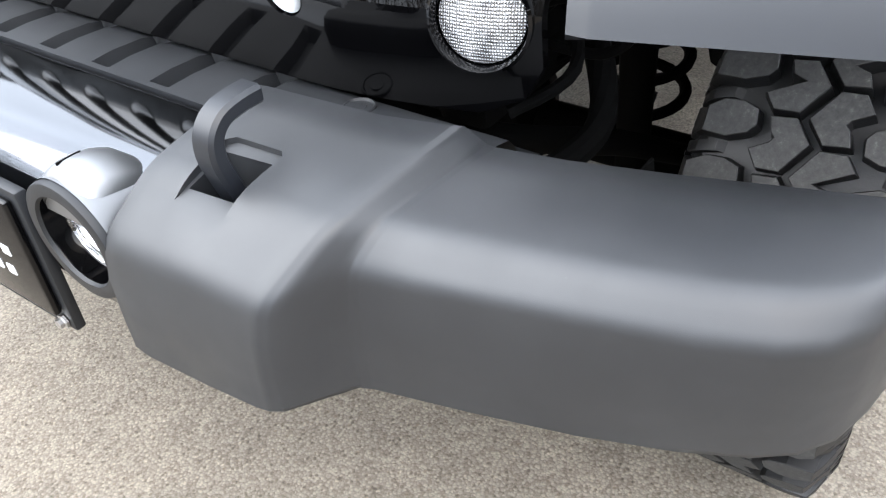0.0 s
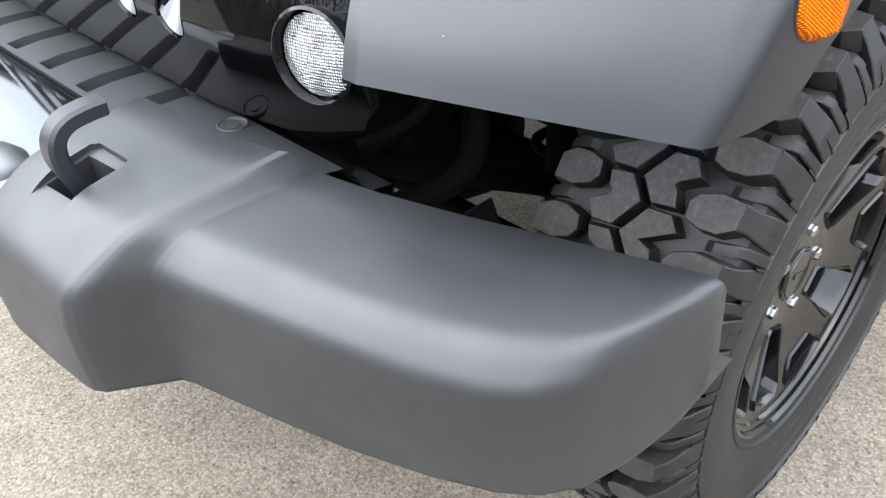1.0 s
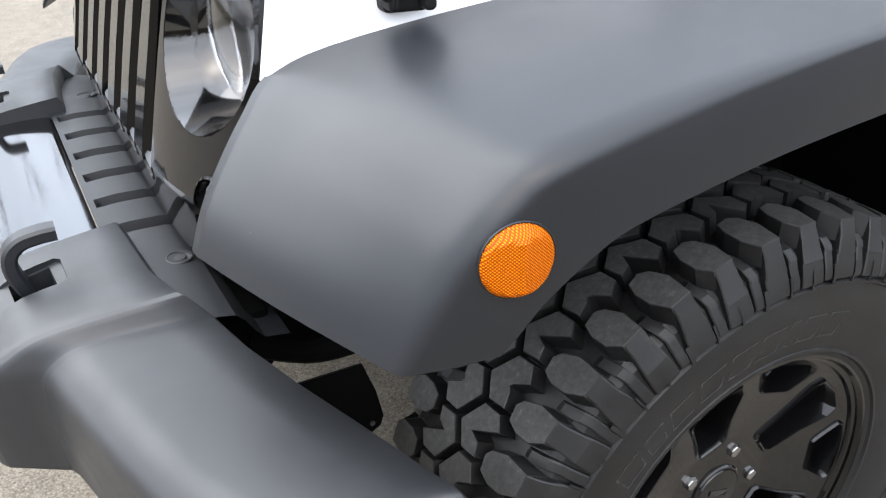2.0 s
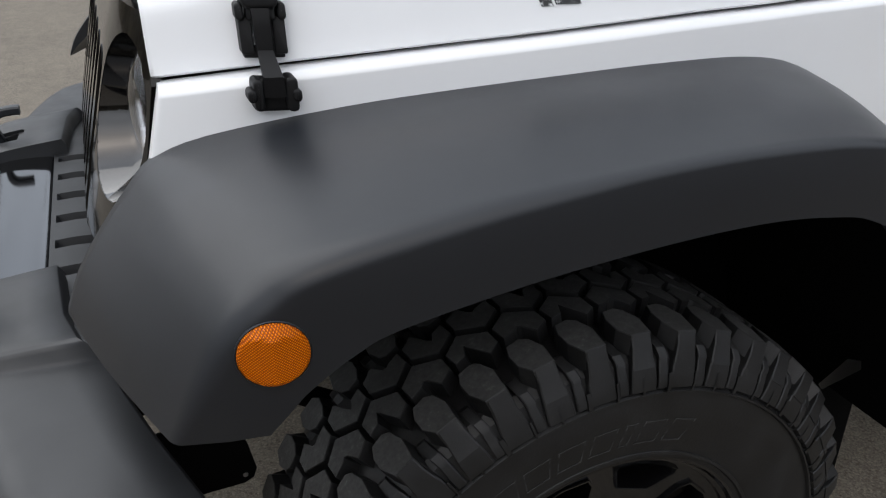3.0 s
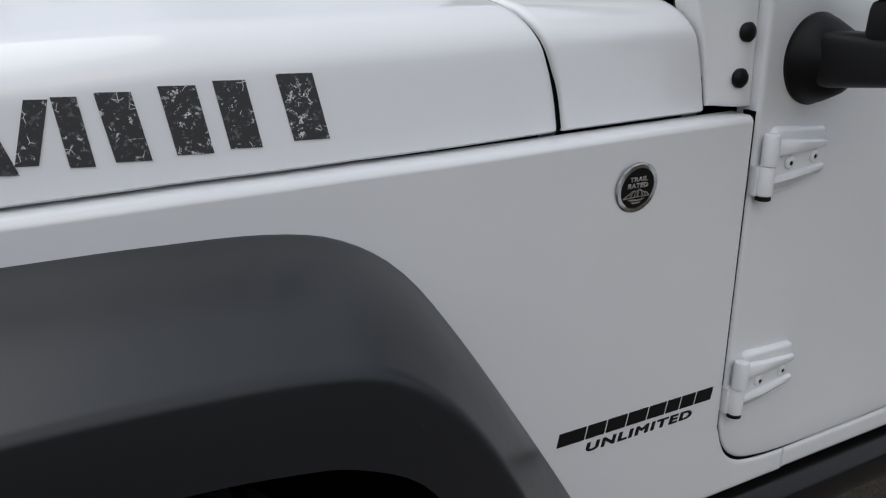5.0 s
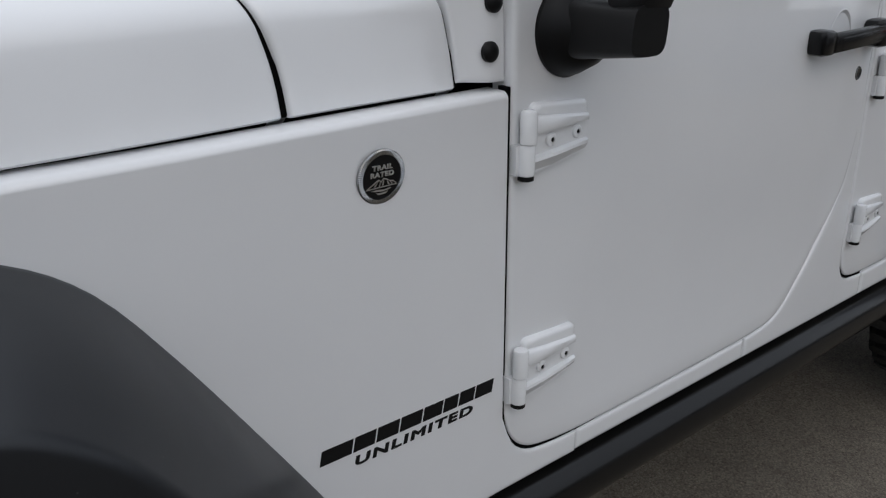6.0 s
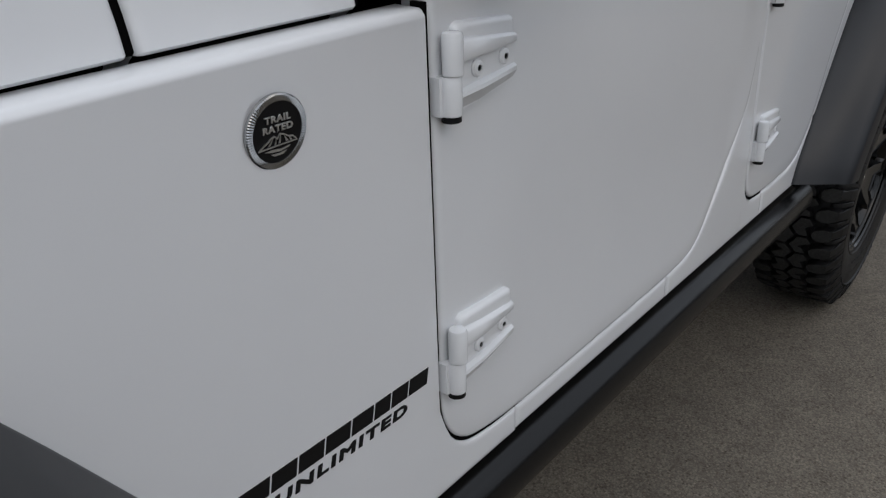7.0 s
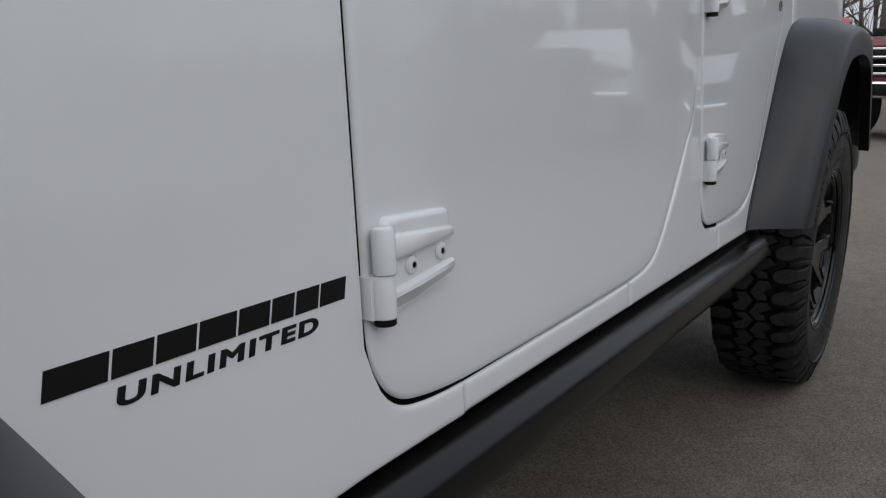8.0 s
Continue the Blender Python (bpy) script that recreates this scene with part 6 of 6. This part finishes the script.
loft(bm, [[(0.98, s * -0.66, z) for s, z in ((1, 1.26), (-1, 1.26))] + [(3.56, 0.66, 1.26), (3.56, -0.66, 1.26)], [(1.22, -0.58, 1.76), (1.22, 0.58, 1.76), (3.50, 0.58, 1.76), (3.50, -0.58, 1.76)]])
part("side_glass", bm, GLASS, car)
bm = bmesh.new()
box(bm, (2.36, 0, 1.80), (2.34, 1.24, 0.09), 0.04, None, 3)
part("hard_top", bm, DARK, car)
bm = bmesh.new()
box(bm, (0.90, 0.0, 1.20), (0.08, 1.30, 0.10), 0.01)
part("scuttle", bm, DARK, car)


# ---- the lot: parked pickups and the woods round it ----
def paint(name, colour):
    m = material(name, colour, 0.35, 0.0, 0.45, 0.06, 0.3)
    into(m, ramp(m, noise_of(m, 2.0), (0.3, tuple(0.92 * c for c in colour)), (0.7, colour)), "Base Color")
    return m


def pickup(at, turn, colour, label, grille_mat=CHROME):
    """A full-size pickup facing its own -x, built about the middle of its front axle on the ground."""
    truck = thing("pickup_truck", label, "pickup truck", group="parked pickups")
    truck.matrix_world = Matrix.Translation(at) @ Matrix.Rotation(turn, 4, "Z")
    body_m = paint("truck_paint", colour)

    def ring_of(x, w, z0, z1, r=0.10):
        pts = []
        for cy, cz, a0 in ((w - r, z1 - r, 0), (-(w - r), z1 - r, 90), (-(w - 0.04), z0 + 0.04, 180), (w - 0.04, z0 + 0.04, 270)):
            rr = r if cz > (z0 + z1) / 2 else 0.04
            for k in range(5):
                a = radians(a0 + 90 * k / 4)
                pts.append((x, cy + rr * math.cos(a), cz + rr * math.sin(a)))
        return pts

    bm = bmesh.new()
    loft(bm, [ring_of(-0.92, 0.90, 0.62, 1.20), ring_of(-0.86, 0.96, 0.58, 1.30), ring_of(-0.2, 1.00, 0.55, 1.36), ring_of(0.55, 1.00, 0.50, 1.38), ring_of(2.6, 1.00, 0.50, 1.38), ring_of(4.55, 1.00, 0.55, 1.38), ring_of(4.65, 0.97, 0.60, 1.34)])
    part("body", bm, body_m, truck, "", 40)
    bm = bmesh.new()
    loft(bm, [ring_of(0.55, 0.90, 1.36, 1.40, 0.03), ring_of(1.15, 0.80, 1.36, 1.92, 0.10), ring_of(2.35, 0.80, 1.36, 1.95, 0.10), ring_of(2.65, 0.86, 1.36, 1.42, 0.03)])
    part("cab", bm, body_m, truck, "", 40)
    bm = bmesh.new()
    prism(bm, [(-0.72, 0.02), (0.72, 0.02), (0.64, 0.78), (-0.64, 0.78)], lambda u, v, d: (0.62 + 0.60 * v - 0.02 - d, u, 1.40 + 0.55 * v), 0.0, 0.02)
    part("windscreen", bm, GLASS, truck)
    for s in (-1, 1):
        bm = bmesh.new()
        prism(bm, [(0.95, 1.44), (2.40, 1.44), (2.25, 1.84), (1.28, 1.84)], lambda u, v, d: (u, s * (0.90 - 0.18 * (v - 1.40) + d), v), -0.02, 0.012)
        part("side_window", bm, GLASS, truck)
        bm = bmesh.new()
        box(bm, (-0.915, s * 0.76, 1.06), (0.06, 0.28, 0.20), 0.02)
        part("headlamp", bm, REFLECTOR, truck)
        bm = bmesh.new()
        box(bm, (0.85, s * 1.10, 1.42), (0.12, 0.20, 0.20), 0.03)
        part("mirror", bm, DARK, truck)
        for x in (0.0, 3.65):
            bm = bmesh.new()
            lathe(bm, (x, s * 0.72, 0.39), (0, s, 0), [(0, 0.30), (0.0, 0.36), (0.04, 0.39), (0.20, 0.39), (0.24, 0.37), (0.25, 0.26), (0.22, 0.24)], 36)
            wh = part("wheel", bm, RUBBER, truck)
            bm = bmesh.new()
            lathe(bm, (x, s * 0.72, 0.39), (0, s, 0), [(0.15, 0.25), (0.22, 0.24), (0.20, 0.12), (0.23, 0.08), (0.23, 0.001)], 28)
            part("rim", bm, SILVER, wh)
    bm = bmesh.new()
    box(bm, (-0.93, 0, 1.02), (0.05, 1.22, 0.40), 0.02)
    front = part("grille", bm, GLOSS, truck)
    for i in range(4):
        bm = bmesh.new()
        box(bm, (-0.955, 0, 0.86 + 0.105 * i), (0.03, 1.24, 0.035), 0.01)
        part("grille_bar", bm, grille_mat, front)
    bm = bmesh.new()
    box(bm, (-0.98, 0, 0.66), (0.16, 1.92, 0.22), 0.05, None, 3)
    part("bumper", bm, CHROME, truck, "chrome front bumper")
    bm = bmesh.new()
    box(bm, (-1.063, 0.0, 0.66), (0.008, 0.31, 0.15), 0.003)
    part("number_plate", bm, DARK, truck)
    return truck


pickup((13.3, -0.38, 0), radians(-21), (0.16, 0.012, 0.018), "dark red pickup truck with chrome grille bars")
pickup((17.5, 2.1, 0), radians(4), (0.35, 0.03, 0.03), "red pickup truck parked in the row")
pickup((13.8, -6.4, 0), radians(-17), (0.80, 0.81, 0.82), "white pickup truck with chrome grille")
pickup((20.0, -5.4, 0), radians(-16), (0.40, 0.41, 0.43), "pale silver pickup truck in the row", DARK)
pickup((8.6, -9.0, 0), radians(48), (0.10, 0.11, 0.13), "dark grey pickup truck in the row")
pickup((4.0, -10.5, 0), radians(80), (0.50, 0.51, 0.53), "silver pickup truck across the lot")

BARK = material("grey_bark", (0.10, 0.085, 0.072), 0.9, spec=0.2)
into(BARK, ramp(BARK, noise_of(BARK, 1.5), (0.3, (0.075, 0.062, 0.052)), (0.7, (0.15, 0.13, 0.11))), "Base Color")
BRUSH = material("dry_brush", (0.09, 0.075, 0.055), 0.95, spec=0.1)
into(BRUSH, ramp(BRUSH, noise_of(BRUSH, 0.8, 8.0), (0.3, (0.05, 0.042, 0.032)), (0.55, (0.10, 0.085, 0.06)), (0.75, (0.15, 0.13, 0.09))), "Base Color")


def bare_woods():
    """The leafless wood round the lot: tapered trunks, forking limbs and fine twigs."""
    rng = random.Random(11)
    verts, faces = [], []

    def stick(p, q, r0, r1, n):
        d = (q - p).normalized()
        a = d.orthogonal().normalized()
        b = d.cross(a)
        base = len(verts)
        for c, r in ((p, r0), (q, r1)):
            for k in range(n):
                t = 2 * math.pi * k / n
                verts.append(tuple(c + r * (math.cos(t) * a + math.sin(t) * b)))
        for k in range(n):
            faces.append((base + k, base + (k + 1) % n, base + n + (k + 1) % n, base + n + k))

    for i in range(330):
        ang = rng.uniform(0, 2 * math.pi)
        dist = rng.uniform(30, 52) * (1.7 if math.sin(ang) < -0.15 else 1.0)
        foot = Vector((1.0 + dist * math.cos(ang), dist * math.sin(ang), 0))
        h = rng.uniform(8, 14)
        lean = Vector((rng.uniform(-0.08, 0.08), rng.uniform(-0.08, 0.08), 1))
        pts = [foot + lean * h * t + Vector((rng.uniform(-0.15, 0.15), rng.uniform(-0.15, 0.15), 0)) * (t * 2) for t in (0, 0.25, 0.5, 0.75, 1.0)]
        for k in range(4):
            stick(pts[k], pts[k + 1], 0.17 * (1 - k * 0.24), 0.17 * (1 - (k + 1) * 0.235), 5)
        for _ in range(15):
            t = rng.uniform(0.22, 0.95)
            p = pts[int(t * 4)].lerp(pts[min(int(t * 4) + 1, 4)], t * 4 % 1)
            az = rng.uniform(0, 2 * math.pi)
            d = Vector((math.cos(az), math.sin(az), rng.uniform(0.4, 1.3))).normalized()
            ln = (1.1 - t) * h * rng.uniform(0.25, 0.5)
            q = p + d * ln
            stick(p, q, 0.05 * (1.1 - t) + 0.014, 0.014, 3)
            for _ in range(7):
                u = p.lerp(q, rng.uniform(0.3, 1.0))
                v = u + (d + Vector((rng.uniform(-1, 1), rng.uniform(-1, 1), rng.uniform(-0.2, 1.0)))).normalized() * rng.uniform(0.5, 1.5)
                stick(u, v, 0.016, 0.008, 3)
    me = bpy.data.meshes.new("bare_woods")
    me.from_pydata(verts, [], faces)
    tagged(finish("bare_woods", me, BARK, None, smooth=False), "leafless brown trees in early spring", "woods", kind="stuff")
    # brush at the foot of the wood: many ragged clumps, low except on the -y side
    verts, faces = [], []
    for i in range(2600):
        ang = rng.uniform(0, 2 * math.pi)
        dist = rng.uniform(30, 40) * (1.7 if math.sin(ang) < -0.15 else 1.0)
        c = Vector((1.0 + dist * math.cos(ang), dist * math.sin(ang), 0))
        s = rng.uniform(0.5, 1.3)
        # 3.4 times taller on the unseen -y side, a dark backdrop for door reflections
        hh = rng.uniform(0.7, 2.5) * (3.4 if math.sin(ang) < -0.15 else 1.0)
        base = len(verts)
        n = 6
        for k in range(n):
            a = 2 * math.pi * k / n
            verts.append(tuple(c + Vector((s * math.cos(a), s * math.sin(a), rng.uniform(-0.1, 0.1)))))
            verts.append(tuple(c + Vector((s * rng.uniform(0.3, 0.9) * math.cos(a), s * rng.uniform(0.3, 0.9) * math.sin(a), hh * rng.uniform(0.5, 1.0)))))
        verts.append(tuple(c + Vector((rng.uniform(-0.2, 0.2), rng.uniform(-0.2, 0.2), hh))))
        for k in range(n):
            a, b = base + 2 * k, base + 2 * ((k + 1) % n)
            faces += [(a, b, b + 1, a + 1), (a + 1, b + 1, base + 2 * n)]
    me = bpy.data.meshes.new("dry_brush")
    me.from_pydata(verts, [], faces)
    tagged(finish("dry_brush", me, BRUSH, None, smooth=False), "dry brown undergrowth along the wood's edge, raised as a reflection backdrop", "undergrowth", kind="stuff")


bare_woods()
